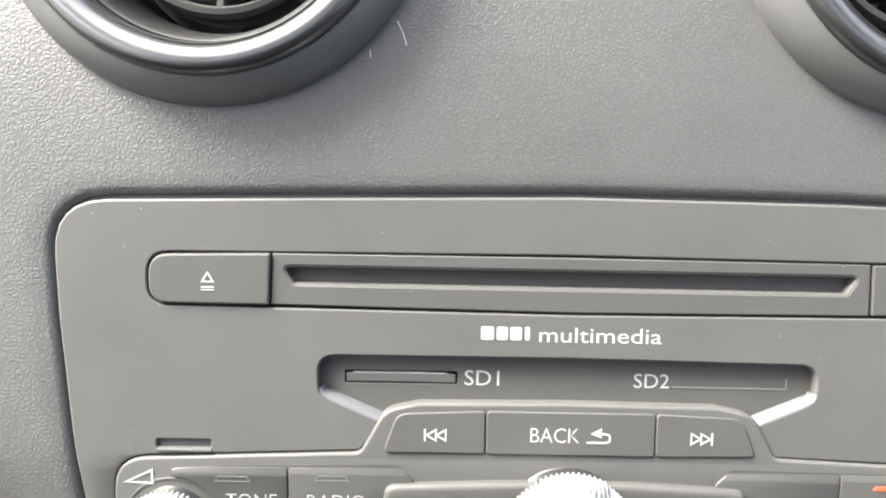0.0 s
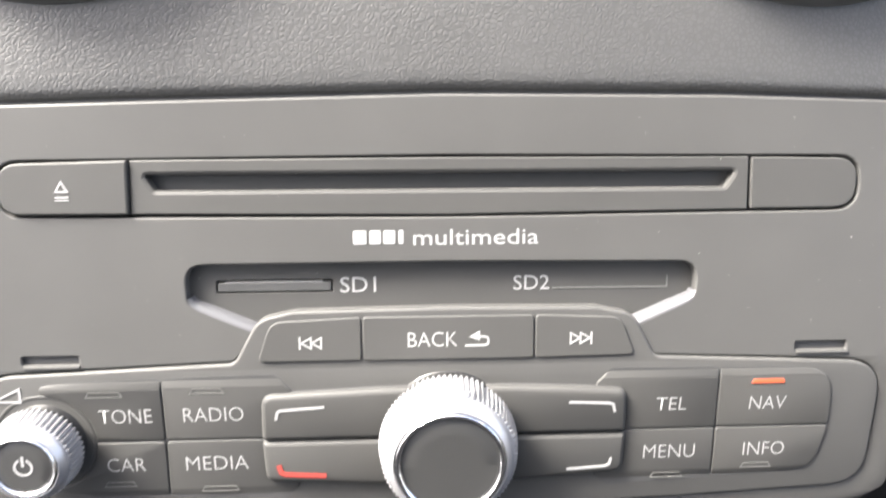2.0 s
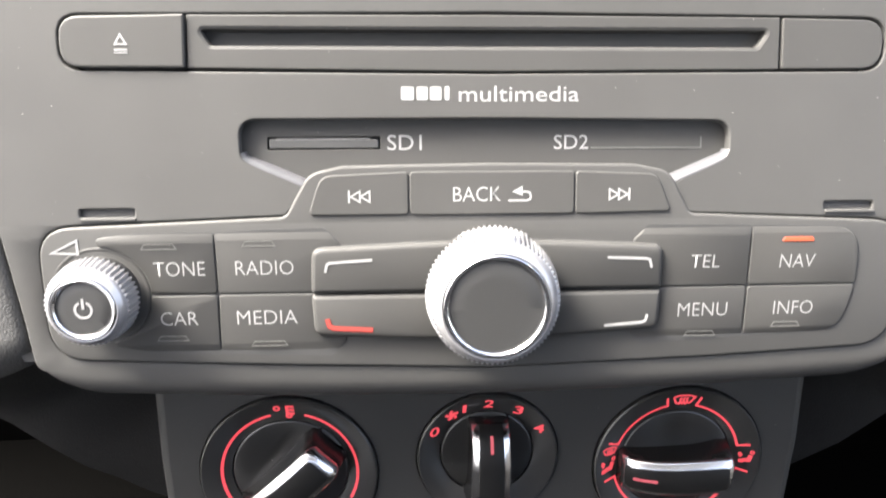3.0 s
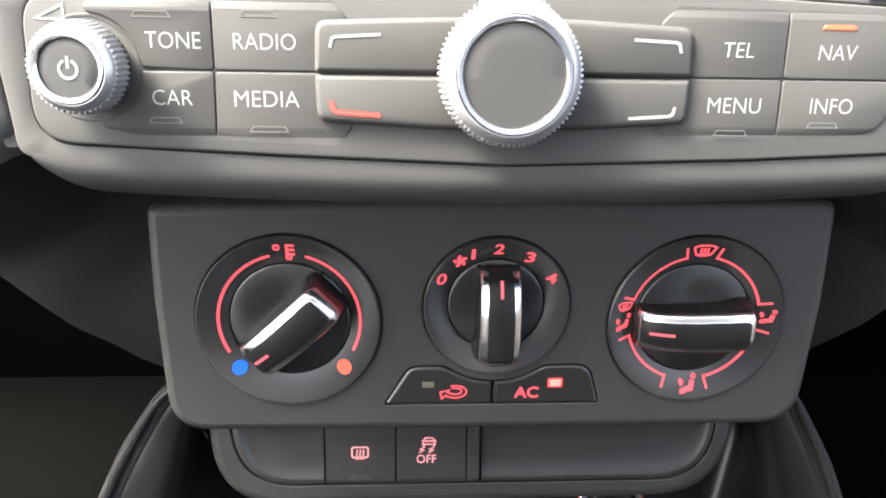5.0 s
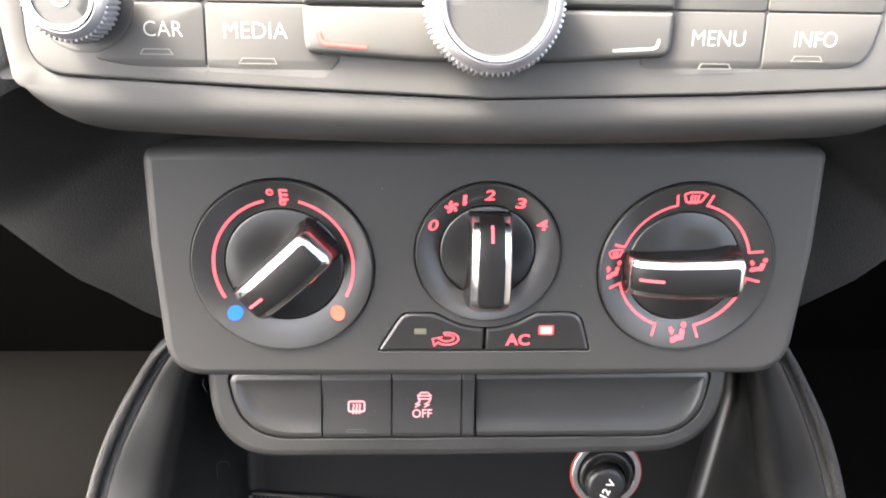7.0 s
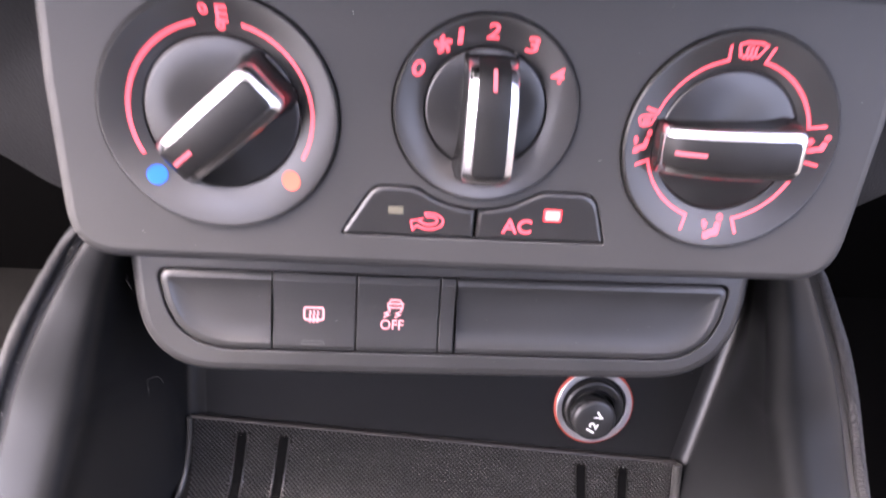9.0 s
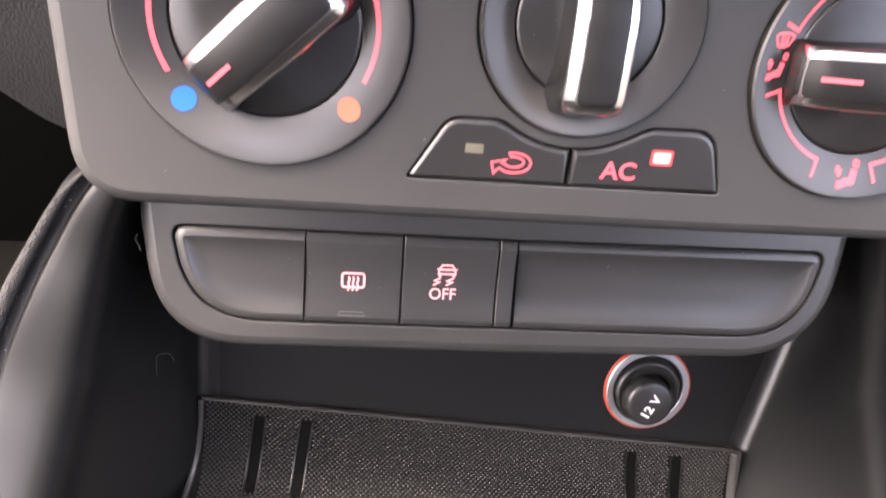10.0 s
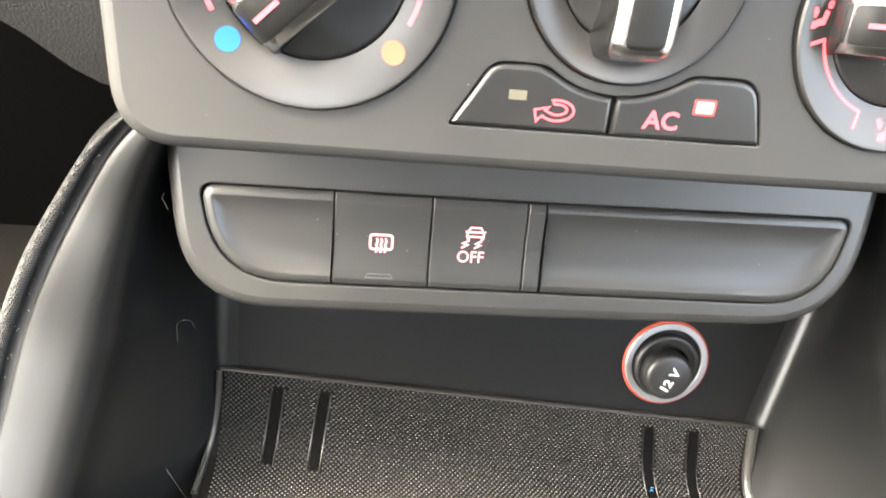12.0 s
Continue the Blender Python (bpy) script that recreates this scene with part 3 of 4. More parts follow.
    piece("blank_panel", rounded([(67.1, 33.2, 0.6), (91.3, 32.8, 5), (91.1, 21.8, 5), (67.3, 21.7, 0.6)], 5), 0.0, 5, KEY, r, edge=0.4)
    # card recess
    bm = bmesh.new()
    sd1 = box2(-50.5, -25.0, 4.1, 7.0, 0.4)
    floor = rounded([(-57, 11.5, 3), (57, 11.5, 3), (57, -6, 3), (-57, -6, 3)], 2)
    plate(bm, floor, [(sd1, 9)], 2.6, 6, 0.1, 0.15)
    rec = part("card_recess", bm, KEY, r)
    for side in (-1, 1):
        bm = bmesh.new()
        line = [(56.0, 3.4), (55.5, 2.0), (54.0, 0.9), (51.0, -0.5), (47.5, -2.0), (44.0, -3.5), (41.5, -4.6)]
        sheet(bm, [[(side * (u - 0.45 * k), w, v + k * q) for (u, v), q in zip(line, (0.3, 0.6, 0.9, 1, 1, 1, 1))] for k, w in ((0, -0.05), (0.5, 0.15), (1.1, 0.9), (1.5, 1.8), (1.7, 2.7))])
        part("recess_slope", bm, SHINE, r, "bevelled slope of the card recess, its sheen painted pale")
    part("card_slot", slab(bmesh.new(), box2(-50.6, -24.9, 4.0, 7.1, 0.3), 5, 9.2, 0.1), GAP, rec, "dark card slot")
    card = thing("memory_card", RADIO, (-37.7, 5, 4.6), "black memory card standing in the radio's card slot", "memory card")
    part("card_body", slab(bmesh.new(), box2(-50.1, -25.4, 4.4, 6.4, 0.3), 2.45, 4.9, 0.25), CARD, card)
    part("card_highlight", slab(bmesh.new(), box2(-48.6, -27.4, 6.41, 6.66, 0.05), 2.4, 4.9, 0.03, 1), CARD_GLINT, card, "pale line painted as the highlight along its top")
    part("slot_flap", stroke(bmesh.new(), [(24.0, 4.2), (50.2, 4.1), (50.2, 6.6)], 0.25, 2.6, 0.15), GREY_PRINT, rec)
    lettering("SD1", -23.4, -15.5, 3.9, 7.4, 2.5, WHITE, rec, 0.0)
    lettering("SD2", 15.2, 23.3, 3.9, 7.2, 2.5, WHITE, rec, 0.0)
    for a, b in ((-20.1, -17.2), (-16.6, -14.1), (-13.6, -11.0), (-10.3, -9.2)):
        part("maker_mark", slab(bmesh.new(), box2(a, b, 14.9, 17.9 if a < -11 or a < -19 else 18.0, 0.5), -0.1, 0.2, 0.05, 1), WHITE, r, "plain white shape")
    lettering("multimedia", -7.1, 20.3, 14.6, 18.0, -0.06, WHITE, r, 0.0)
    # key island
    bm = bmesh.new()
    slab(bm, ISLAND, -0.8, 5.5, 0.7, 4)
    isl = part("key_bezel", bm, FACE, r)
    def key(name, corners, w=W_KEY, label="", gap=-0.83, edge=0.3, slope=None):
        """slope: a height above which, or if negative in its second number below which, the front falls back."""
        pts = rounded([(a, b, max(c, 0.9) if c else 0) for a, b, c in corners], 4)
        part("key_gap", slab(bmesh.new(), inset(pts, -0.24), gap, -0.2, 0.02, 1), GAP, isl)
        bm = slab(bmesh.new(), inset(pts, -0.16), w, -0.5, edge, 3)
        if slope:
            line, way = slope
            for off in (0, 0.5):
                bmesh.ops.bisect_plane(bm, geom=bm.verts[:] + bm.edges[:] + bm.faces[:], dist=0.002, plane_co=(0, 0, line + way * off), plane_no=(0, 0, 1))
            for v in bm.verts:
                over = (v.co.z - line) * way
                if over > 0 and v.co.y < -0.55:
                    v.co.y = min(v.co.y + (0.2 * over * over if over < 0.5 else 0.05 + 0.26 * (over - 0.5)), -0.55)
        return part(name, bm, KEY, r, label)

    prev = key("previous_key", [(-41.2, -10.5, 0.8), (-38.3, -1.9, 3.5), (-18.9, -1.1, 0.3), (-18.9, -10.5, 0.3)])
    back = key("back_key", [(-18.3, -10.6, 0.3), (-18.3, -1.1, 0.3), (19.2, -1.2, 0.3), (19.2, -10.7, 0.3)])
    nxt = key("next_key", [(19.8, -10.7, 0.3), (19.8, -1.2, 0.3), (38.7, -2.0, 3.5), (42.0, -10.4, 0.8)])
    for k, at, way in ((prev, -29.7, -1), (nxt, 29.7, 1)):
        bm = bmesh.new()
        for d in (-1.2, 1.0):
            tip = at + way * (d + 1.1)
            root = at + way * (d - 1.0)
            stroke(bm, [(tip, -6.5), (root, -5.3), (root, -7.7)], 0.34, W_KEY, closed=True)
        stroke(bm, [(at + way * 2.45, -5.1), (at + way * 2.45, -7.9)], 0.4, W_KEY)
        part("icon", bm, WHITE, k, "white skip symbol")
    lettering("BACK", -8.6, 2.3, -7.8, -4.5, W_KEY - 0.05, WHITE, back, -0.009)
    bm = bmesh.new()
    stroke(bm, [(4.0, -7.7), (8.3, -7.7), (9.1, -7.4), (9.2, -6.6), (9.0, -5.9), (8.2, -5.7), (6.6, -5.7)], 0.42, W_KEY)
    part("icon", bm, WHITE, back, "white return arrow")
    part("icon", slab(bmesh.new(), rounded([(4.9, -5.7, 0), (7.3, -4.4, 0), (7.3, -6.6, 0)], 1), W_KEY - 0.12, W_KEY + 0.1, 0.02, 1), WHITE, back)
    hub = (-88.9, -28.3)
    part("knob_well", lathe(bmesh.new(), *hub, [(11.1, -0.75), (10.9, -0.92), (10.4, -0.9), (9.9, -0.5), (0, -0.35)], 64), FACE, isl)
    top = [(*p, 0) for p in arc(hub[0], hub[1], 11.5, 93, 3, 12)]
    low = [(*p, 0) for p in arc(hub[0], hub[1], 11.5, -3, -86, 12)]
    tone = key("tone_key", [(-62.9, -28.2, 0.3), (-62.9, -14.2, 0.3), (-79, -14.5, 2), (-89.2, -15.3, 1.2)] + top[1:], slope=(-16.4, 1))
    car = key("car_key", low[:-1] + [(-86.6, -40.4, 1), (-77, -42.4, 4), (-63.2, -42.9, 0.3), (-62.9, -28.8, 0.3)], slope=(-40.2, -1))
    rad = key("radio_key", [(-62.3, -28.2, 0.3), (-36.2, -28.2, 0.3), (-34.6, -17.2, 1), (-38.2, -13.6, 0.8), (-62.3, -14.2, 0.3)], slope=(-16.4, 1))
    media = key("media_key", [(-62.6, -42.9, 0.3), (-37.2, -44.0, 0.8), (-33.8, -40.2, 1), (-36.2, -28.8, 0.3), (-62.3, -28.8, 0.3)], slope=(-40.2, -1))
    tel = key("telephone_key", [(61.7, -28.3, 0.3), (61.7, -14.2, 0.3), (37.2, -13.8, 0.8), (33.8, -17.2, 1), (36.0, -28.3, 0.3)], slope=(-16.4, 1))
    nav = key("navigation_key", [(62.3, -28.3, 0.3), (88.7, -28.3, 0.3), (88.4, -14.9, 9), (62.3, -14.2, 0.3)], slope=(-16.4, 1))
    menu = key("menu_key", [(61.7, -28.9, 0.3), (36.0, -28.9, 0.3), (34.2, -40.0, 1), (37.4, -42.6, 0.8), (61.7, -41.4, 0.3)], slope=(-38.9, -1))
    info = key("info_key", [(62.3, -28.9, 0.3), (62.3, -41.3, 0.3), (86.2, -40.2, 8), (88.7, -28.9, 0.3)], slope=(-38.9, -1))
    for k, text, u0, u1, v0, v1, sl in ((tone, "TONE", -76.5, -65.1, -24.0, -20.7, 0), (rad, "RADIO", -58.3, -45.2, -24.0, -20.7, 0), (car, "CAR", -76.0, -67.6, -35.7, -32.5, 0),
                                        (media, "MEDIA", -58.7, -44.9, -35.8, -32.5, 0), (tel, "TEL", 47.8, 54.7, -24.0, -20.9, 0.06), (nav, "NAV", 69.4, 78.1, -24.3, -21.1, 0.06),
                                        (menu, "MENU", 45.5, 57.6, -36.0, -32.7, 0), (info, "INFO", 69.1, 78.9, -35.9, -32.6, 0)):
        lettering(text, u0, u1, v0, v1, W_KEY - 0.05, WHITE, k, -0.012, sl)
    tick(car, -76.6, -70.6, -38.9)
    tick(media, -55.2, -48.0, -40.6)
    tick(menu, 48.0, 54.6, -40.4)
    tick(info, 69.4, 75.6, -38.5)
    tick(tone, -78.4, -71.6, -17.2)
    tick(rad, -56.0, -49.6, -16.8)
    tick(nav, 69.8, 77.0, -17.4, AMBER)
    # soft keys round the turning knob
    pad = {}
    for nm, corners in (("upper_left", [(-41.2, -28.4, 0.3), (-40.8, -18.0, 2.5), (-16, -17.0, 0), (-0.3, -16.8, 0.2), (-0.3, -28.4, 0.3)]), ("upper_right", [(0.3, -28.4, 0.3), (0.3, -16.8, 0.2), (16, -17.0, 0), (40.4, -18.2, 2.5), (40.6, -28.4, 0.3)]),
                        ("lower_left", [(-0.3, -29.0, 0.3), (-0.3, -40.4, 0.2), (-16, -40.0, 0), (-40.8, -38.6, 2.5), (-41.2, -29.0, 0.3)]), ("lower_right", [(40.6, -29.0, 0.3), (40.4, -38.4, 2.5), (16, -39.9, 0), (0.3, -40.4, 0.2), (0.3, -29.0, 0.3)])):
        pad[nm] = key("soft_key", corners, -2.7, "", -1.3, 1.3)
    for nm, path, lit in (("upper_left", [(-37.9, -23.4), (-37.5, -21.6), (-36.8, -21.2), (-27.2, -20.6)], None), ("upper_right", [(27.3, -20.8), (36.4, -21.2), (37.3, -21.5), (37.8, -23.4)], None),
                          ("lower_left", [(-37.9, -34.4), (-37.4, -36.2), (-36.4, -36.7), (-27.4, -37.3)], HOT), ("lower_right", [(27.3, -37.4), (36.3, -36.8), (37.1, -36.4), (37.5, -34.8)], None)):
        mark = part("corner_mark", stroke(bmesh.new(), path, 1.1 if lit else 0.6, -2.7), lit or WHITE, pad[nm], "glowing red corner mark, widened by its halo" if lit else "white corner mark")
        if lit:
            part("lamp_core", stroke(bmesh.new(), path, 0.5, -2.74), HOT_CORE, mark, "pale bright heart of the lamp")
    turned_knob("control_knob", r, 0.0, -27.9, 15.1, 11.75, 10.4, 14.2, 78, "large silver control knob with dark cap")
    at = (-88.6, -27.9)
    k, cap = turned_knob("volume_knob", r, *at, 9.35, 6.95, 5.85, 10.8, 49, "small silver volume knob with power symbol")
    bm = bmesh.new()
    face, drop = -10.5, at[1] - 0.66
    stroke(bm, arc(at[0], drop - 0.1, 1.75, 115, 425, 24), 0.5, face)
    stroke(bm, [(at[0], drop + 2.4), (at[0], drop + 0.1)], 0.55, face)
    part("icon", bm, WHITE, k, "white power symbol")
    part("icon", stroke(bmesh.new(), [(-98.6, -18.4), (-92.9, -15.6), (-92.9, -18.7)], 0.5, -0.8, closed=True), WHITE, isl, "white volume wedge")


# ---- the climate panel ----
def dial_depth(u, v, big, base):
    """The depth of a dial ring's sloping face under a point."""
    fall = 3.25 / (big - 1.7 - base)
    return lambda q: 1.93 - fall * (math.hypot(q.x - u, q.y - v) - base - 0.5)


def handle(dial, u, v, turn, front, rear, half):
    """A low wedge-shaped grip: black flanks that flare into the dial, a chrome frame, a dark insert, a lit pointer."""
    c, s = math.cos(radians(turn)), math.sin(radians(turn))

    def at(a, b):
        return u + a * c - b * s, v + a * s + b * c

    tops = [(-rear, -9.0), (-rear * 0.4, -9.5), (front * 0.15, -9.2), (front * 0.5, -8.2), (front * 0.75, -6.7), (front, -4.3)]

    def height(a):
        for (x0, w0), (x1, w1) in zip(tops, tops[1:]):
            if a <= x1:
                return w0 + (w1 - w0) * max(0.0, a - x0) / (x1 - x0)
        return tops[-1][1]

    def bulge(s):
        return math.sqrt(max(0.0, 1 - (1 - min(1.0, max(0.0, s))) ** 2))

    inner = half - 1.0
    body, frame_bm = bmesh.new(), bmesh.new()
    low, high = [], []
    length = front + rear
    for q in [-3.4, -2.2, -1.0, -0.3, 0, 0.25, 0.7, 1.4, 2.4, 3.6, 5.0] + [5 + (length - 5) * k / 14 for k in range(1, 15)] + [length + 0.9, length + 2.0, length + 3.2]:
        a = -rear + q
        round_ = bulge(q / 3.4)
        tip = bulge((front - a) / 2.4) if a > front - 2.4 else 1.0
        top, wide = height(a) + 3.2 * (1 - round_) + 1.2 * (1 - tip), 0.66 + 0.34 * round_
        narrow = 1 - 0.06 * max(0.0, a) / front
        flare = 1.6 + 2.4 * math.exp(-((q + 1) / 6.5) ** 2) + 1.0 * math.exp(-((length + 2 - q) / 5.0) ** 2)
        over = max(-q, q - length, 0.0)
        foot = top + 2.0 + over * 4.0
        wide_foot = max(0.4, 1 - 0.075 * over * over)
        row = ((half + flare + 1.2, 4.2), (half + flare * 0.72 + 0.6, 2.2), (half + flare * 0.4 + 0.6, foot * 0.45 + 0.6), (half + 1.0, foot), (inner, foot - 0.9))
        row = [(-b * max(wide, 0.9) * wide_foot * narrow, min(w, 4.4)) for b, w in row] + [(b * max(wide, 0.9) * wide_foot * narrow, min(w, 4.4)) for b, w in reversed(row)]
        low.append([Vector((*at(a, b), w)).xzy for b, w in row])
        if 0 <= q <= length + 1e-6:
            line = ((half + 0.9, top + 2.4), (half + 1.3, top + 2.0), (half + 1.2, top + 1.45), (half + 0.75, top + 1.0), (half + 0.1, top + 0.6), (half - 0.55, top + 0.25), (inner, top))
            row = [(-b * wide * narrow, w) for b, w in line] + [(b * wide * narrow, w) for b, w in reversed(line)]
            high.append([Vector((*at(a, b), w)).xzy for b, w in row])
    for bm, rows in ((body, low), (frame_bm, high)):
        vs = sheet(bm, rows)
        bm.faces.new(vs[0]), bm.faces.new(vs[-1])
    k = part("grip", body, GRIP, dial, "glossy black grip with chrome frame", smooth=60)
    part("chrome_frame", frame_bm, CHROME, k, "satin chrome frame", smooth=60)
    bm, rows = bmesh.new(), []
    first, last = -rear + 2.6, front + 0.5
    for q in [0, 0.15, 0.5, 1.0, 1.7] + [1.7 + (last - first - 1.7) * k / 14 for k in range(1, 15)]:
        a = first + q
        h = (inner - 1.3 + 1.3 * bulge(q / 1.7)) * (1 - 0.06 * max(0.0, a) / front)
        top = height(a) + (1.4 * (a - front + 1.2) if a > front - 1.2 else 0)
        lift = min(1.0, q / 0.5)
        rows.append([Vector((*at(a, b), w)).xzy for b, w in ((-h - 0.05, top + 0.5), (-h, top - 0.1 * lift), (-h + 0.35, top - 0.3 * lift), (0, top - 0.36 * lift), (h - 0.35, top - 0.3 * lift), (h, top - 0.1 * lift), (h + 0.05, top + 0.5))])
    sheet(bm, rows)
    part("insert", bm, INSERT, k, "dark grey insert", smooth=50)

    def top_at(q):
        return height((q.x - u) * c + (q.y - v) * s) - 0.42

    path = [at(front * q, 0) for q in (0.5, 0.55, 0.6, 0.66, 0.72, 0.78, 0.84, 0.88)]
    part("pointer", stroke(bmesh.new(), path, 0.95, top_at, 0.1), PINK, k, "glowing pinkish pointer line")
    return k


PINK = material("pink_backlight", (0.12, 0.02, 0.03), 0.9, emit=(1.0, 0.22, 0.27), strength=0.06, spec=0.05)


def dial(panel, u, v, big, base, label):
    d = part("dial", lathe(bmesh.new(), u, v, [(big, 1.5), (big - 0.1, -0.9), (big - 0.5, -1.35), (big - 1.2, -1.3), (base + 0.5, 1.95), (base + 0.32, 2.4), (base + 0.22, 4.5), (base - 2, 5)], 96), RING, panel, label)
    part("dial_disc", lathe(bmesh.new(), u, v, [(base + 0.15, 4.0), (base + 0.1, 2.2), (base - 0.15, 1.95), (base - 0.6, 1.8), (base * 0.65, 1.25), (base * 0.3, 0.85), (0, 0.7)], 96), SPUN, d, "dished black disc")
    return d


def marks(parent, paths, width, mat, w, label=""):
    bm = bmesh.new()
    for p in paths:
        stroke(bm, p, width, w, 0.1)
    return part("marking", bm, mat, parent, label)


def seat_icon(parent, u, v, size, w):
    """A seated outline with an arrow, as simple strokes."""
    k = size
    marks(parent, [[(u + 1.2 * k, v + 0.75 * k), (u + 0.85 * k, v - 0.7 * k), (u - 0.1 * k, v - 0.85 * k), (u - 0.75 * k, v - 1.25 * k), (u - 1.35 * k, v - 1.2 * k)]], 0.95 * k, RED, w)
    marks(parent, [arc(u + 1.45 * k, v + 1.6 * k, 0.38 * k, 0, 340, 10)], 0.34 * k, RED, w)
    marks(parent, [[(u - 1.25 * k, v + 1.15 * k), (u - 1.2 * k, v + 0.55 * k)]], 0.65 * k, RED, w)
    marks(parent, [[(u - 1.55 * k, v + 0.5 * k), (u - 0.85 * k, v + 0.5 * k), (u - 1.15 * k, v - 0.2 * k)]], 0.45 * k, RED, w)


def wave_screen(parent, u, v, k, w):
    """The windscreen symbol."""
    out = [(u - 3.0 * k, v + 1.2 * k), (u - 1.5 * k, v + 1.8 * k), (u + 1.5 * k, v + 1.8 * k), (u + 3.0 * k, v + 1.2 * k), (u + 1.9 * k, v - 1.1 * k), (u - 1.9 * k, v - 1.1 * k), (u - 3.0 * k, v + 1.2 * k)]
    marks(parent, [out] + [[(u + d * k - 0.2 * k, v - 1.7 * k), (u + d * k + 0.25 * k, v - 0.6 * k), (u + d * k - 0.1 * k, v + 0.3 * k), (u + d * k + 0.2 * k, v + 1.0 * k)] for d in (-0.9, 0, 0.9)], 0.55 * k, RED, w)


def climate():
    p = thing("climate_panel", CLIMATE, (0, 0, 0), "matt dark grey climate panel with three rotary dials", "control panel")
    out = rounded([(-101.3, 35.5, 4), (0, 38.0, 0), (101.3, 37.5, 4), (102.6, 6, 0), (101.4, -38.4, 13.5), (30, -38.8, 0), (-30, -38.7, 0), (-101.5, -38.5, 13.5), (-102.2, 6, 0)], 10)
    D1, D2, D3 = (-62.4, -0.4), (0.1, 4.2), (62.2, -0.6)
    low, c2 = -28.9, D2
    keys = []
    dip = [q for q in arc(c2[0], c2[1], 25.2, 233, 269.2, 8)]
    dip2 = [q for q in arc(c2[0], c2[1], 25.2, 270.8, 307, 8)]
    left = rounded([(-34.2, low, 0.8), (-26.2, -15.8, 5), (-16.6, -15.8, 0.8)] + [(*q, 0) for q in dip[1:]] + [(-0.25, low, 0.3)], 4)
    right = rounded([(0.25, low, 0.3)] + [(*q, 0) for q in dip2[:-1]] + [(16.8, -15.6, 0.8), (30.2, -15.4, 6), (34.3, low, 0.8)], 4)
    both = rounded([(-34.5, low - 0.3, 0.8), (-26.4, -15.5, 5), (-16.4, -15.5, 0.8)] + [(*q, 0) for q in arc(c2[0], c2[1], 24.9, 234, 306, 14)] + [(16.7, -15.3, 0.8), (30.4, -15.1, 6), (34.6, low - 0.3, 0.8)], 4)
    bm = bmesh.new()
    plate(bm, out, [(disc2(*D1, 27.8, 96), 6), (disc2(*D2, 22.6, 96), 6), (disc2(*D3, 27.8, 96), 6), (both, 5)], 0, 34, 3.2, 0.35)
    part("panel", bm, PANEL, p)
    part("gap_shade_sheet", slab(bmesh.new(), inset(out, 6), 5.8, 8, 0.1, 1), VOID_SHADE, p)
    rec = piece("recirculation_key", left, -0.3, 5, GLOSS, p, "black key with lit recirculation arrow", 1.2, 5)
    ac = piece("cooling_key", right, -0.3, 5, GLOSS, p, "black key lettered AC with lit lamp", 1.2, 5)
    piece("indicator", box2(-22.4, -18.6, -22.9, -20.9, 0.2), -0.4, 0, DIM, rec, "unlit indicator", 0.05, 1)
    piece("indicator", box2(17.3, 22.1, -23.2, -19.9, 0.5), -0.42, 0, LAMP, ac, "glowing red indicator with a halo for a rim", 0.05, 1)
    piece("lamp_core", box2(17.8, 21.6, -22.8, -20.3, 0.5), -0.46, -0.3, CORE, ac, "bright heart of the lamp", 0.03, 1)
    lettering("AC", 6.8, 14.6, -26.9, -22.9, -0.36, RED, ac, 0.025)
    bm = bmesh.new()
    loop = [[(-11.9 + rx * math.cos(radians(a)), mid + ry * math.sin(radians(a))) for a in range(108, -a1, -12)] for rx, ry, mid, a1 in ((3.6, 2.15, -24.5, 145), (2.1, 1.1, -24.3, 150))]
    stroke(bm, loop[0] + [(-15.5, -26.3), (-16.0, -26.9), (-16.6, -24.6), (-13.7, -23.9), (-14.4, -24.6)] + loop[1][::-1], 0.46, -0.3, closed=True)
    part("icon", bm, RED, rec, "red recirculation arrow")
    # temperature
    d = dial(p, *D1, 27.6, 17.9, "temperature dial turned to cold")
    w = dial_depth(*D1, 27.6, 17.9)
    marks(d, [arc(*D1, 21.2, 209, 103, 30), arc(*D1, 21.2, 75, -28, 30)], 0.88, RED, w, "glowing red arc")
    for du, mat, label in ((-15.8, BLUE, "blue cold dot"), (16.0, ORANGE, "orange-red hot dot")):
        bm = bmesh.new()
        mid = Vector((D1[0] + du, D1[1] - 15.3))
        rims = [[bm.verts.new((q.x, w(q) - 0.12, q.y)) for q in disc2(*mid, rr, 24)] for rr in (2.3, 1.5, 0.7)]
        skin(bm, rims[0], rims[1]), skin(bm, rims[1], rims[2]), bm.faces.new(rims[2])
        part("marking", bm, mat, d, label)
    marks(d, [[(D1[0] + 0.4, D1[1] + 24.6), (D1[0] + 0.4, D1[1] + 20.2)]] + [[(D1[0] + 0.4, D1[1] + q), (D1[0] + 2.6, D1[1] + q - 0.1)] for q in (24.3, 22.8, 21.3)], 0.8, RED, w, "thermometer mark")
    marks(d, [arc(D1[0] - 2.6, D1[1] + 23.6, 0.8, 0, 350, 12), arc(D1[0] + 0.8, D1[1] + 20.2, 0.8, 0, 350, 12)], 0.6, RED, w)
    handle(d, D1[0] + 1.0, D1[1] - 1.1, 223, 16.6, 15.6, 5.2)
    # fan
    d = dial(p, *D2, 22.4, 14.6, "fan dial set to two")
    w = dial_depth(*D2, 22.4, 14.6)
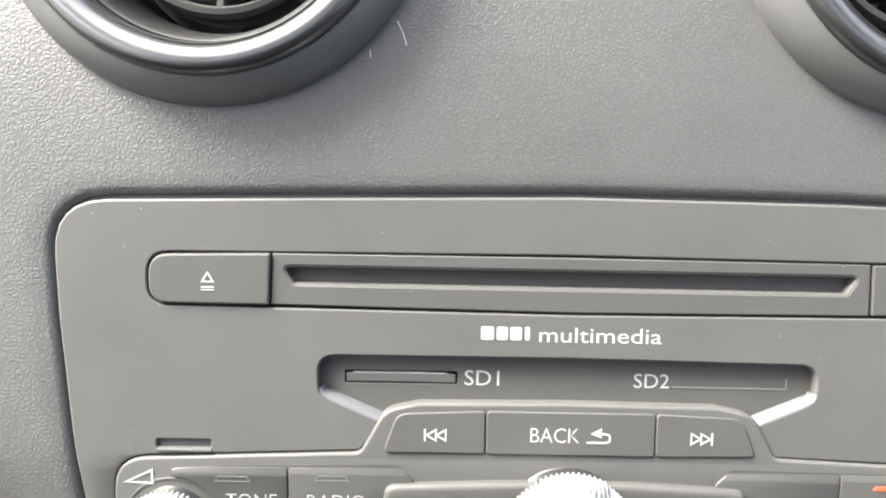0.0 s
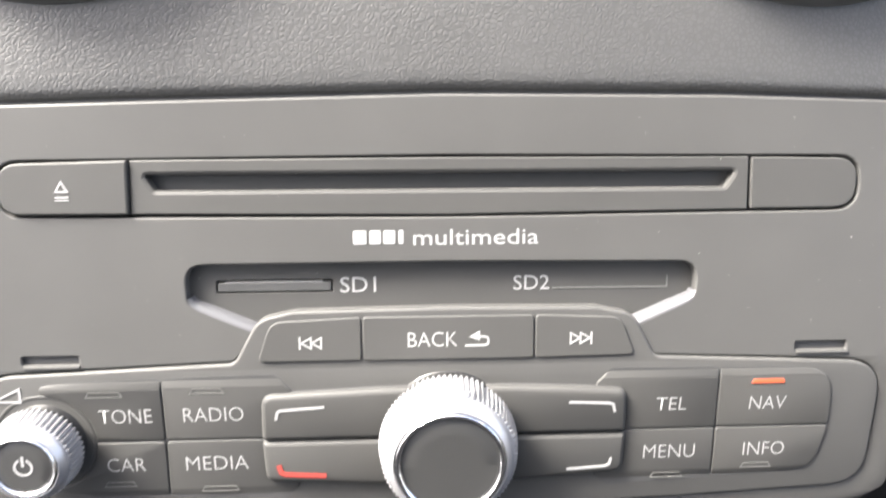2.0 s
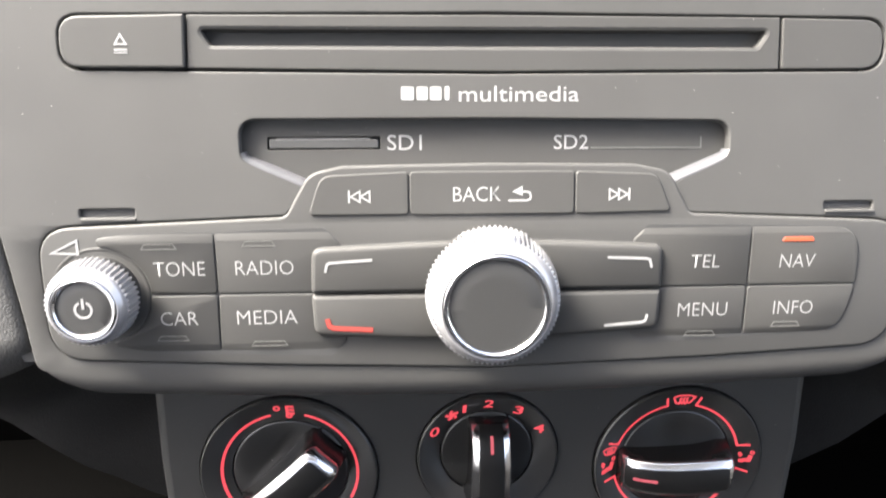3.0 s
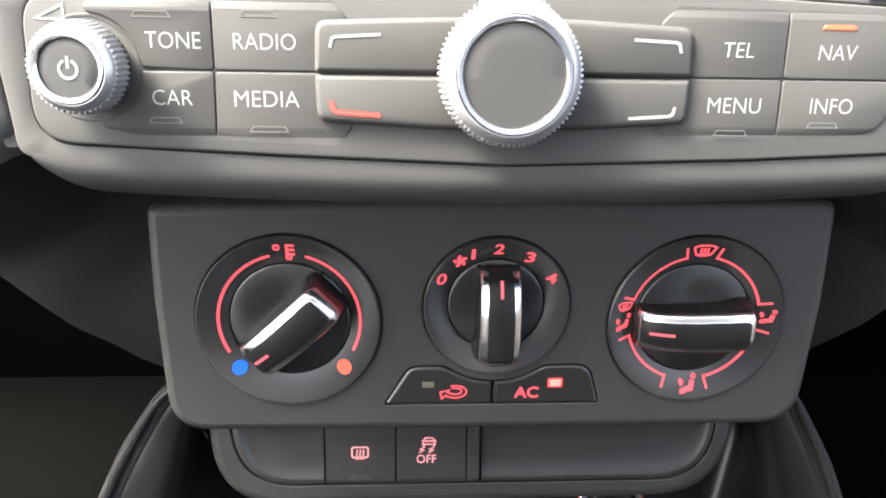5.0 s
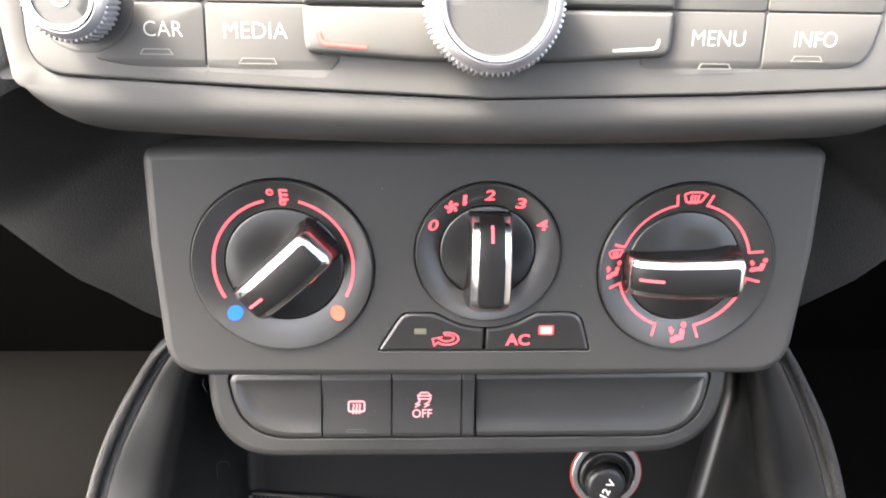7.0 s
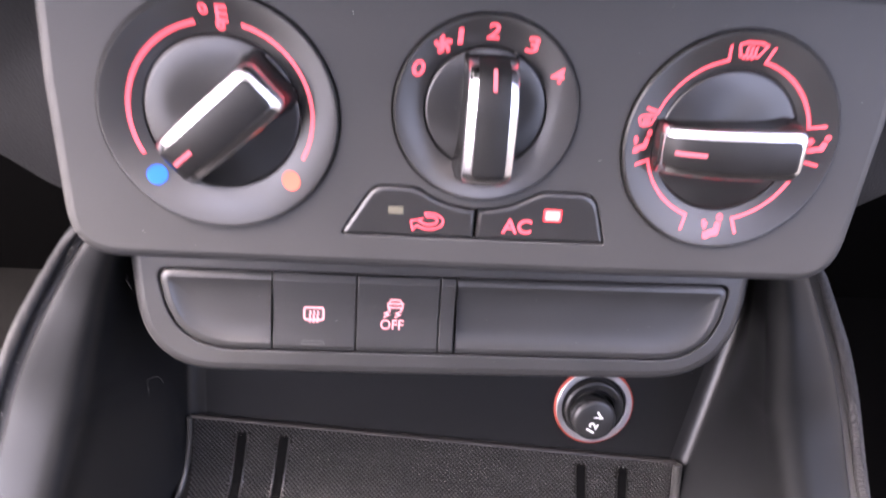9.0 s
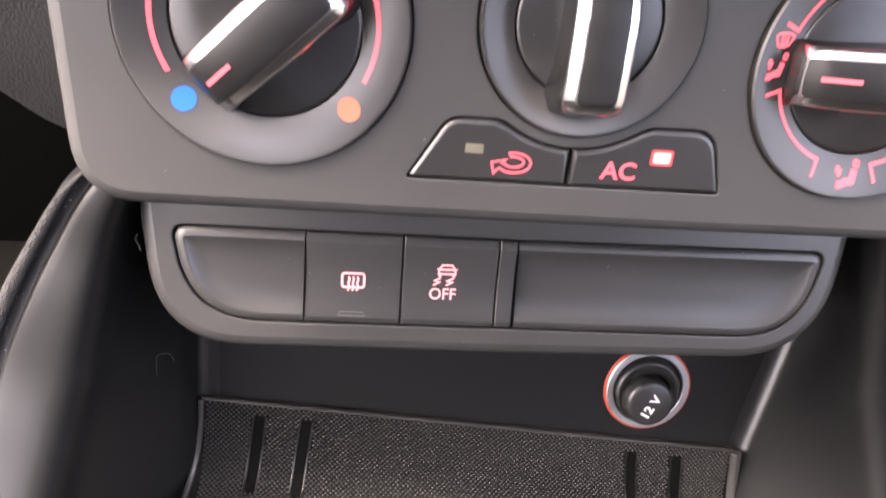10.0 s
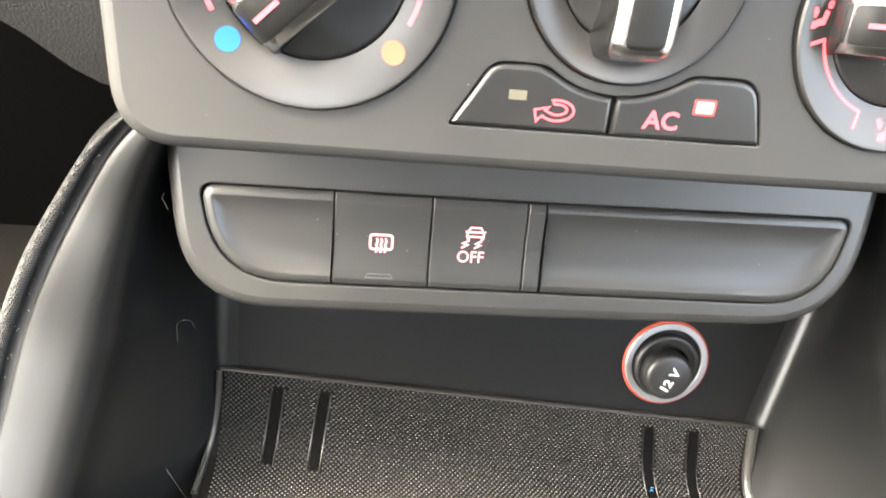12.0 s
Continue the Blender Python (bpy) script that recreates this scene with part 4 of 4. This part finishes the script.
    for text, u, v in (("0", -16.7, 13.3), ("1", -7.4, 21.0), ("2", 0.1, 22.6), ("3", 9.5, 20.1), ("4", 16.3, 13.5)):
        wide = 0.6 if text == "1" else 1.55
        lettering(text, u - wide, u + wide, v - 1.85, v + 1.85, w, RED, d, 0.0 if text == "1" else 0.018, 0.0 if text == "1" else 0.1)
    marks(d, [[(-11.3 + 2.1 * math.cos(radians(a)), 18.9 + 2.1 * math.sin(radians(a))), (-11.3 + 1.2 * math.cos(radians(a + 25)), 18.9 + 1.2 * math.sin(radians(a + 25))), (-11.3, 18.9)] for a in range(20, 380, 72)], 0.9, RED, w, "fan mark")
    handle(d, D2[0] + 0.4, D2[1], 90, 12.2, 16.8, 4.9)
    # air flow
    d = dial(p, *D3, 27.6, 17.8, "air flow dial turned to screen and feet")
    w = dial_depth(*D3, 27.6, 17.8)
    def radial(a, r0=20.6, r1=24.4):
        return [(D3[0] + q * math.cos(radians(a)), D3[1] + q * math.sin(radians(a))) for q in (r0, r1)]
    for a0, a1 in ((103, 161), (195, 250), (350, 286), (14, 77)):
        marks(d, [list(reversed(radial(a0))) + arc(*D3, 20.6, a0, a1, 18)[1:-1] + radial(a1)], 0.72, RED, w, "glowing red arc")
    wave_screen(d, D3[0], D3[1] + 22.6, 1.15, w)
    seat_icon(d, D3[0] + 0.2, D3[1] - 22.4, 1.6, w)
    wave_screen(d, D3[0] - 22.4, D3[1] + 4.6, 0.8, w)
    seat_icon(d, D3[0] - 22.8, D3[1] - 0.8, 1.45, w)
    seat_icon(d, D3[0] + 22.8, D3[1] + 1.0, 1.3, w)
    handle(d, D3[0] - 0.2, D3[1] - 0.9, 182, 18.2, 16.4, 5.0)


# ---- the switch strip ----
KEY_PROFILE = [(0, 3.0), (0.05, 0.6), (0.3, 0.15), (1.2, -0.3), (2.5, -0.72), (2.9, -0.72), (6, -0.4), (10, -0.12), (14, -0.05), (18, -0.15), (22, -0.45), (24.6, -0.75), (25.0, -0.7), (26.4, 0.1), (26.75, 0.7), (26.8, 3.0)]


def key_front(v):
    """The depth of a switch's hollowed front at a height."""
    d = -148.7 - v
    for (a, p), (b, q) in zip(KEY_PROFILE, KEY_PROFILE[1:]):
        if a <= d <= b:
            return p + (q - p) * (d - a) / (b - a)
    return 0.0


def square_key(name, strip, u0, u1, label):
    """A switch with bevelled top and bottom edges and a hollow front."""
    bm = bmesh.new()
    rows = []
    for d, w in KEY_PROFILE:
        rows.append([(u, max(w, w + e), -148.7 - d) for u, e in ((u0, 3.0), (u0, 0.3), (u0 + 0.3, 0), ((u0 + u1) / 2, 0), (u1 - 0.3, 0), (u1, 0.3), (u1, 3.0))])
    sheet(bm, rows)
    return part(name, bm, STRIP, strip, label, smooth=28)


def dish(strip, pts, seam):
    """A blank switch: a raised rim round a shallow dish that runs out at its straight end."""
    xs = [p.x for p in pts]
    far = min(xs, key=lambda x: -abs(x - seam))
    bm, last = bmesh.new(), None
    for d, w in ((0, 4.0), (0, 0.7), (0.3, 0.15), (1.2, -0.3), (2.3, -0.62), (2.6, -0.6), (3.1, -0.25), (3.9, 0.1), (5.0, 0.5), (6.4, 0.85), (8.0, 1.1), (9.8, 1.25), (11.4, 1.3)):
        sign = 1 if far < seam else -1
        a, b = far + sign * d, seam - sign * d
        line = inset(pts, min(d, 2.6))
        if d > 2.6:
            e = d - 2.6
            mid = Vector((sum(p.x for p in line) / len(line), -162.1))
            mid.x = (far + seam) / 2
            wide = abs(far - seam) / 2 - 2.6
            line = [Vector((mid.x + (p.x - mid.x) * (1 - e / wide), mid.y + (p.y - mid.y) * (1 - e / 10.8))) for p in line]
        line = [Vector((a + (p.x - a) * (seam - a) / (b - a), p.y)) for p in line]
        row = ring(bm, line, w)
        if last:
            skin(bm, last, row)
        last = row
    bm.faces.new(last)
    bmesh.ops.remove_doubles(bm, verts=bm.verts, dist=0.004)
    return part("blank_key", bm, STRIP, strip, smooth=50)


def switches():
    t = thing("switch_strip", STRIPS, (4.4, 0, -165), "dark plastic switch strip below the climate panel", "switch panel")
    out = rounded([(-100.0, -132, 3), (-99.2, -146, 0), (-95.6, -184.6, 28), (-60, -184.6, 0), (4, -184.6, 0), (70, -184.0, 0), (108.2, -183.4, 32), (110.4, -146, 0), (110.8, -132, 3)], 10)
    opening = rounded([(-90.8, -148.2, 4), (-89.6, -154, 0), (-86.6, -176, 26), (-60, -176.0, 0), (4, -176.0, 0), (75, -176, 0), (99.6, -176, 26), (102.2, -154, 0), (103.4, -147.6, 4), (4, -148.3, 0)], 8)
    bm = bmesh.new()
    plate(bm, out, [(opening, 6)], 0, 30, 4.0, 0.5)
    part("frame", bm, STRIP, t)
    part("floor", slab(bmesh.new(), inset(opening, -1), 5, 7, 0.1, 1), VOID_SHADE, t)
    dish(t, rounded([(-90.0, -148.7, 4), (-53.75, -148.7, 0), (-53.95, -175.5, 0), (-62, -175.5, 0), (-86.2, -175.4, 26), (-89.1, -154, 0)], 8), -53.85)
    rear = square_key("rear_window_key", t, -53.3, -26.1, "key with rear window heater symbol")
    esp = square_key("stability_key", t, -25.6, 1.8, "key with skidding car symbol")
    square_key("blank_key", t, 2.25, 7.2, "")
    dish(t, rounded([(7.65, -148.7, 0), (102.8, -148.1, 4), (101.7, -154, 0), (99.1, -175.5, 26), (75, -175.5, 0), (8.1, -175.5, 0)], 8), 7.9)
    bm = bmesh.new()
    w = lambda q: key_front(q.y)
    stroke(bm, [(p.x, p.y) for p in box2(-43.0, -36.7, -164.5, -160.3, 0.9)], 0.62, w, 0.1, True)
    for d in (-1.25, 0, 1.25):
        stroke(bm, [(-40.1 + d, -165.5), (-39.6 + d, -164.4), (-40.0 + d, -163.2), (-39.6 + d, -162.2), (-39.9 + d, -161.3)], 0.52, w, 0.1)
    part("icon", bm, SYMBOL, rear, "pink-lit heated rear window symbol")
    bm = bmesh.new()
    stroke(bm, [(-15.1, -158.0), (-14.3, -156.7), (-11.4, -156.7), (-10.6, -158.0)], 0.5, w, 0.1, True)
    stroke(bm, [(-15.2, -158.1), (-10.5, -158.1), (-10.4, -159.4), (-15.3, -159.4)], 0.5, w, 0.1, True)
    for u0 in (-14.9, -10.8):
        stroke(bm, [(u0, -159.5), (u0, -160.3)], 0.8, w, 0.1)
    for u0 in (-15.8, -10.2):
        stroke(bm, [(u0, -157.9), (u0 + 0.35, -157.9)], 0.5, w, 0.1)
    for d in (0, 3.7):
        stroke(bm, [(-14.5 + d, -160.6), (-16.3 + d, -161.5), (-14.9 + d, -161.9), (-16.7 + d, -162.9)], 0.48, w, 0.1)
    part("icon", bm, SYMBOL, esp, "pink-lit skidding car symbol")
    lettering("OFF", -17.7, -9.9, -167.2, -163.7, lambda q: key_front(q.y) - 0.08, SYMBOL, esp, 0.006)
    tick(rear, -43.4, -36.6, -172.4, None, w)


# ---- console, tray and socket, in upright cabin mm ----
# the mat's slots: middle, top, slant, length
SLOTS = ((-74.0, -5.6, -0.1, 27), (-56.5, -5.4, -0.11, 27.5), (74.0, -5.6, 0.1, 29), (93.5, -5.8, 0.07, 29))


def console():
    t = thing("centre_console", CABIN, (5, 40, -300), "black plastic centre console with an open storage tray", "console", "structure")
    c25, s25 = math.cos(radians(25)), math.sin(radians(25))

    def lean(x, w, u):
        """A place in the leaning tray's frame, in upright mm."""
        return Vector((x, 50 + w * c25 + u * s25, -265 - w * s25 + u * c25))

    bm = bmesh.new()
    sheet(bm, [[lean(x, 0, u) for x in (-97.5, -60, 0, 60, 100, 126 + 0.2 * u)] for u in (130, 60, 20, 0, -30, -60, -100, -150)])
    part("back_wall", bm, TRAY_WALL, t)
    # side walls: from the back corner out to the rounded cheek
    left = [(-86, 33, -146), (-96, 31, -152), (-106, 30, -161), (-114, 29, -170), (-122, 27, -183), (-128, 24, -193), (-135, 20, -206), (-142, 15, -221), (-146, 8, -234), (-149.5, 1, -246), (-154, -10, -262), (-160, -28, -285),
            (-172, -60, -325), (-190, -110, -390)]
    left = glide(left, 6)
    for _ in range(12):
        left = left[:1] + [(a + 2 * b + c) / 4 for a, b, c in zip(left, left[1:], left[2:])] + left[-1:]
    left = [tuple(p) for p in left]
    for side in (-1, 1):
        def put(x, y, z):
            return (x, y, z) if side < 0 else (15.5 - x, y, z)
        bm, rows = bmesh.new(), []
        for i, (x, y, z) in enumerate(left):
            x, z = x + 2.1, z - 0.3
            wide = 5.0 + 19.0 * min(1.0, max(0, i - 6) / 36)
            row = [(x - 0.8, y + 24, z + 0.5), (x - 0.6, y + 7, z + 0.3), (x - 0.2, y + 2.4, z)]
            for s, dy in ((0.02, 0.35), (0.06, 0.05), (0.2, -0.05), (0.4, -0.02), (0.58, 0.2), (0.71, 0.8), (0.82, 2.1), (0.91, 4.2), (0.98, 7.2), (1.03, 10.6)):
                row.append((x + s * wide, y + dy - 0.30 * s * wide, z - 0.28 * s * wide))
            end = Vector(row[-1])
            u = (end.y - 50) * s25 + (end.z + 265) * c25 - 2
            row = [Vector(put(*p)) for p in row]
            turn = 1 if side < 0 else -1
            xc = -96.0 if side < 0 else 128.5 + 0.21 * min(u, 40)
            corner = lean(xc - turn * 1.5, -6, u)
            for s in (0.12, 0.3, 0.55, 0.8):
                row.append(row[12].lerp(corner, s))
            for dx, w in ((-1.5, -6), (-1.1, -4.0), (-0.3, -2.4), (1.2, -1.1), (3.4, -0.3), (6.5, -0.05)):
                row.append(lean(xc + turn * dx, w, u))
            rows.append(row)
        sheet(bm, rows)
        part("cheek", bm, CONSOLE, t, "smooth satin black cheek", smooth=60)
        # the woven cord beside it, ribbed across its length, over a dark groove
        bm, rows = bmesh.new(), []
        way = [Vector(p) for p in left]
        fine, gone = [], 0.0
        for p, q in zip(way, way[1:]):
            while gone < (q - p).length:
                fine.append(p.lerp(q, gone / (q - p).length))
                gone += 0.23
            gone -= (q - p).length
        for n, (x, y, z) in enumerate(fine):
            r = 0.6 + 0.9 * min(1.0, max(0.0, (n * 0.23 - 24) / 16)) + 0.8 * min(1.0, max(0.0, (n * 0.23 - 40) / 35))
            cx, cy, cz = x - 0.93 * (r + 1.0), y + r + 0.3, z + 0.35 * (r + 1.0)
            r *= (0.84, 0.97, 1.0, 0.97)[n % 4]
            row = [put(cx - r * 0.9, min(cy + 34, 33.8), cz + r * 0.35)]
            for a in range(200, -61, -20):
                across, out = r * math.cos(radians(a)), r * math.sin(radians(a))
                row.append(put(cx + across * 0.93, cy - out, cz - across * 0.35))
            rows.append(row)
        sheet(bm, rows)
        part("woven_edge", bm, WOVEN, t, "ribbed woven cord along the edge", smooth=80)
        bm, rows = bmesh.new(), []
        for i, (x, y, z) in enumerate(left):
            f = 0.4 + 0.3 * min(1.0, i / 18)
            rows.append([put(x - 5.0 * f, min(y + 5.5 * f + 2, 33.6), z + 2.6 * f), put(x - 3.0 * f, min(y + 4.2 * f + 1.5, 33.6), z + 1.0 * f), put(x + 1.7, min(y + 3.0 * f + 1.5, 33.6), z - 0.2)])
        sheet(bm, rows)
        part("seam_groove", bm, GAP, t, "dark groove between cord and cheek", smooth=60)
    # the rubber mat on the tray's leaning back and its floor
    m = thing("tray_mat", TRAY, (10, -4, -40), "dark dotted rubber mat with upright slots, against the tray wall", "mat")
    prof = [(-0.2, 0.0), (-2.2, 0.4), (-3.2, 0.2), (-3.7, -0.8), (-3.9, -14), (-4.2, -19), (-5.0, -23.5), (-7.2, -28), (-11.5, -32), (-18, -35.5), (-30, -39.5), (-70, -48), (-125, -58)]

    def mat_at(x, drop):
        """The mat's surface at a distance down from its top edge."""
        for (w0, d0), (w1, d1) in zip(prof, prof[1:]):
            if drop >= d1:
                w = w0 + (w1 - w0) * (drop - d0) / (d1 - d0)
                break
        return Vector((x, w, -7.4 - 0.0887 * (x + 94.4) + drop))

    bm = bmesh.new()
    sheet(bm, [[(f(d), w, -7.4 - 0.0887 * (f(d) + 94.4) + d) for f in (lambda d: -95.5 - 6 * (d / 45) ** 2, lambda d: -60, lambda d: -20, lambda d: 20, lambda d: 60, lambda d: 100, lambda d: 118.5 - 0.04 * d)] for w, d in prof[3:]])
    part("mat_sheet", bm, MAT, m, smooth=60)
    verts, faces = [], []
    d, j = -1.6, 0
    while d > -50:
        for i in range(112):
            x = -94.4 + 1.93 * (i + 0.5 * (j % 2))
            if x < -94.2 - 6 * (d / 45) ** 2 or x > 116.2 or any(abs(x - sx - sh * (tp - d)) < 2.9 and tp + 0.6 > d > tp - dp for sx, tp, sh, dp in SLOTS):
                continue
            mid, along = mat_at(x, d), (mat_at(x, d + 0.4) - mat_at(x, d - 0.4)).normalized()
            side = Vector((1, 0, -0.0887)).normalized()
            out = along.cross(side).normalized()
            out = out if out.y < 0 else -out
            first = len(verts)
            for r, high in ((0.66, -0.05), (0.5, 0.27), (0.22, 0.42)):
                for k in range(6):
                    a = math.pi * k / 3
                    verts.append((mid + side * (r * math.cos(a)) + along * (r * math.sin(a)) + out * high - ORIGIN[m.name]) * MM)
            for lap in (0, 6):
                faces += [(first + lap + k, first + lap + (k + 1) % 6, first + lap + 6 + (k + 1) % 6, first + lap + 6 + k) for k in range(6)]
            faces.append([first + 12 + k for k in range(6)])
        d, j = d - 0.98 * 0.5 / (mat_at(0, d) - mat_at(0, d - 0.5)).length, j + 1
    studs = bpy.data.meshes.new("mat_studs")
    studs.from_pydata(verts, [], faces)
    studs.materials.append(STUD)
    for poly in studs.polygons:
        poly.use_smooth = True
    studs = tagged(new("mat_studs", studs), "small raised rubber studs in staggered rows", kind="stuff")
    studs.parent = m
    bm = bmesh.new()
    sheet(bm, [[(x, w, -7.4 - 0.0887 * (x + 94.4) + d) for x in (-95.5, -60, -20, 20, 60, 100, 118.5)] for w, d in prof[:3] + [(-3.72, -1.1)]])
    part("mat_edge", bm, MAT_EDGE, m, "smooth rolled top edge", smooth=60)
    for edge, r in ((lambda d: -95.5 - 6 * (d / 45) ** 2, 1.2), (lambda d: 118.5 - 0.04 * d, 2.2)):
        bm = bmesh.new()
        tube(bm, [mat_at(edge(d), d) + Vector((0, -0.5, 0)) for d in [0.1 - 0.6] + [-2 - 1.5 * k for k in range(25)]], r, 12)
        part("mat_bead", bm, MAT_RIM, m, "smooth raised edge bead, lightened for its highlight")
    for x, top, shift, deep in SLOTS:
        steps = [top - deep * (0.5 - 0.5 * math.cos(math.pi * k / 14)) for k in range(15)]
        bm = bmesh.new()
        vs = sheet(bm, [[mat_at(x + shift * (top - d) + o, d) + Vector((0, -0.3 if abs(o) < 1.9 else 0.6, 0)) for o in [q * min(1.0, math.sqrt(max(0.02, (top - d + 0.02) * (d - top + deep + 0.02)) / (deep - 1))) for q in (-2.0, -1.8, 0, 1.8, 2.0)]] for d in steps])
        bm.faces.new(vs[0]), bm.faces.new(vs[-1])
        part("slot", bm, SLOT_RUBBER, m, "upright slot, a flat strip coloured as its shade")
        for s in (-1, 1):
            path = [mat_at(x + shift * (top - d) + s * 2.4, d) + Vector((0, -0.1, 0)) for d in steps]
            part("slot_rim", tube(bmesh.new(), path, 0.35, 8), STUD, m)
    # the socket
    u, v = 77.9, -0.5
    s = thing("power_socket", TRAY, (u, 0, v), "round power socket with a red glowing ring, in the tray wall", "power socket")
    part("light_ring", lathe(bmesh.new(), u, v, [(17.9, 0.3), (17.8, -0.9), (17.5, -1.1), (17.1, -1.1)], 64), HOT_RING, s, "red glowing ring")
    part("collar", lathe(bmesh.new(), u, v, [(17.2, 0), (17.1, -1.5), (16.8, -1.75), (14.7, -1.75), (14.3, -1.4), (14.1, 0.5), (13.8, 12)], 64), DULL_METAL, s, "satin metal collar")
    part("cup", lathe(bmesh.new(), u, v, [(14.0, 2.0), (13.7, 12), (0, 12.5)], 48), VOID_SHADE, s, "dark hollow")
    pl = thing("socket_plug", TRAY, (u - 0.2, -4, v - 2), "black round cover plug lettered 12V, in the power socket", "socket plug")
    part("plug_body", lathe(bmesh.new(), u - 0.3, v - 0.8, [(13.4, 8), (13.4, -1.4), (13.2, -2.6), (12.7, -3.3), (11.9, -3.4), (11.0, -3.1), (10.2, -2.6), (9.4, -2.3), (8.8, -4)], 64), PLUG, pl, smooth=60)
    part("plug_head", lathe(bmesh.new(), u - 1.9, v - 2.4, [(8.7, -0.5), (9.4, -3.0), (9.7, -7.6), (9.4, -9.0), (8.6, -9.8), (7.4, -10.2), (0, -10.3)], 64), PLUG, pl, smooth=60)
    lt = lettering("12 V", -4.9, 4.9, -1.95, 1.95, 0, PRINT, pl, 0.03)
    turn = Matrix.Rotation(radians(-62), 4, "Y")
    for vert in lt.data.vertices:
        p = vert.co / MM + ORIGIN[pl.name]
        p = turn @ Vector((p.x, 0, p.z))
        vert.co = (Vector((u - 1.7 + p.x, -10.45, v - 3.0 + p.z)) - ORIGIN[pl.name]) * MM


MAT_EDGE = material("smooth_mat_edge", (0.011, 0.0098, 0.009), 0.45, spec=0.3, grain=0.1)
MAT_RIM = material("smooth_rim_highlight", (0.022, 0.022, 0.021), 0.3)
SLOT_RUBBER = material("slot_shade_rubber", (0.0012, 0.0012, 0.0012), 0.8, spec=0.04, grain=0.3)
HOT_RING = material("red_glow_ring", (0.2, 0.03, 0.02), 0.5, emit=(1.0, 0.13, 0.05), strength=0.006)
PRINT = material("bright_white_print", (0.5, 0.5, 0.49), 0.5, vary=0.04)
PLUG = material("plug_plastic", (0.0105, 0.0105, 0.0103), 0.38, grain=0.1, grain_size=0.4)
DULL_METAL = material("dull_metal", (0.42, 0.42, 0.42), 0.42, metal=1.0, vary=0.2, grain=0.4, grain_size=0.6)


RIM = [(-100, 30.5, -155), (-106, 30, -161), (-114, 29, -170), (-122, 27, -183), (-128, 24, -193), (-135, 20, -206), (-142, 15, -221), (-146, 8, -234), (-149.5, 1, -246)]


def dust():
    """Specks and hairs that lie about on the plastic."""
    t = thing("dust", CABIN, (0, 0, -100), "pale dust specks and short hairs on the plastic", "dust", "stuff")
    rnd = random.Random(4)
    bm = bmesh.new()

    def speck(p, r):
        vs = [bm.verts.new(Vector(p) + Vector((rnd.uniform(-1, 1), rnd.uniform(-0.3, 0.3), rnd.uniform(-1, 1))) * r) for _ in range(4)]
        for a, b, c in ((0, 1, 2), (0, 2, 3), (0, 1, 3), (1, 2, 3)):
            bm.faces.new((vs[a], vs[b], vs[c]))

    def cabin_from(base, p):
        return (CABIN.inverted() @ base @ (Vector(p) * MM)) / MM

    for _ in range(70):
        speck(cabin_from(RADIO, (rnd.uniform(-110, 110), -0.1, rnd.uniform(-10, 44))), rnd.uniform(0.06, 0.16))
    for _ in range(50):
        speck(cabin_from(CLIMATE, (rnd.uniform(-95, 95), -0.1, rnd.uniform(-36, 36))), rnd.uniform(0.06, 0.18))
    for _ in range(60):
        speck(cabin_from(STRIPS, (rnd.uniform(-92, 104), -0.4, rnd.uniform(-182, -146))), rnd.uniform(0.07, 0.2))
    for _ in range(55):
        k = rnd.random()
        a, b = [(Vector(p), Vector(q)) for p, q in zip(RIM, RIM[1:])][min(int(k * (len(RIM) - 1)), len(RIM) - 2)]
        speck(a.lerp(b, rnd.random()) + Vector((rnd.gauss(0, 0.7), 1.0, rnd.uniform(-0.5, 0.5))), rnd.uniform(0.08, 0.3))
    for _ in range(60):
        x = rnd.uniform(-92, 116)
        speck(cabin_from(TRAY, (x, -4.2, -10 - 0.0887 * (x + 94.4) - rnd.uniform(0, 11))), rnd.uniform(0.06, 0.2))
    part("specks", bm, DUST, t, smooth=0)
    bm = bmesh.new()
    for path in ([(-39.8, 1.75, 84.4), (-38.6, 1.6, 82.0), (-37.7, 1.44, 79.1)], [(-45.7, 1.4, 78.1), (-45.5, 1.3, 76.2)]):
        tube(bm, [cabin_from(RADIO, p) for p in path], 0.06, 5)
    part("hairs", bm, DUST, t)
    bm = bmesh.new()
    tube(bm, [cabin_from(TRAY, p) for p in ((-108.5, -27, -35), (-103, -26, -46), (-98, -26, -56))], 0.06, 5)
    tube(bm, glide([cabin_from(TRAY, p) for p in ((-105.0, -23, 10.5), (-105.2, -23, 16.6), (-103.6, -22.5, 18.2), (-101.0, -22, 18.0), (-99.8, -21.5, 15.4))], 4), 0.07, 5)
    tube(bm, [cabin_from(STRIPS, p) for p in ((-100.4, 3.6, -152.5), (-101.0, 3.2, -154.0), (-99.9, 3.0, -155.6), (-99.4, 3.0, -157.2))], 0.06, 5)
    tube(bm, [cabin_from(CLIMATE, p) for p in ((-45.8, 1.0, 7.0), (-44.6, 0.9, 2.4), (-43.9, 1.2, -2.6))], 0.08, 5)
    part("hairs", bm, HAIR, t)
    bm = bmesh.new()
    for _ in range(5):
        speck(cabin_from(TRAY, (76.4 + rnd.uniform(-0.6, 0.6), -10.2, -52.3 + rnd.uniform(-1.5, 1.5))), 0.9)
    part("blue_scrap", bm, material("blue_scrap", (0.03, 0.16, 0.32), 0.4), t, "tiny blue scrap in the mat slot")


cabin()
dashboard()
air_vent(-80.5, "round air vent with thick dark bezel and chrome ring")
air_vent(80.5, "round air vent with thick dark bezel and chrome ring")
radio()
climate()
switches()
console()
dust()
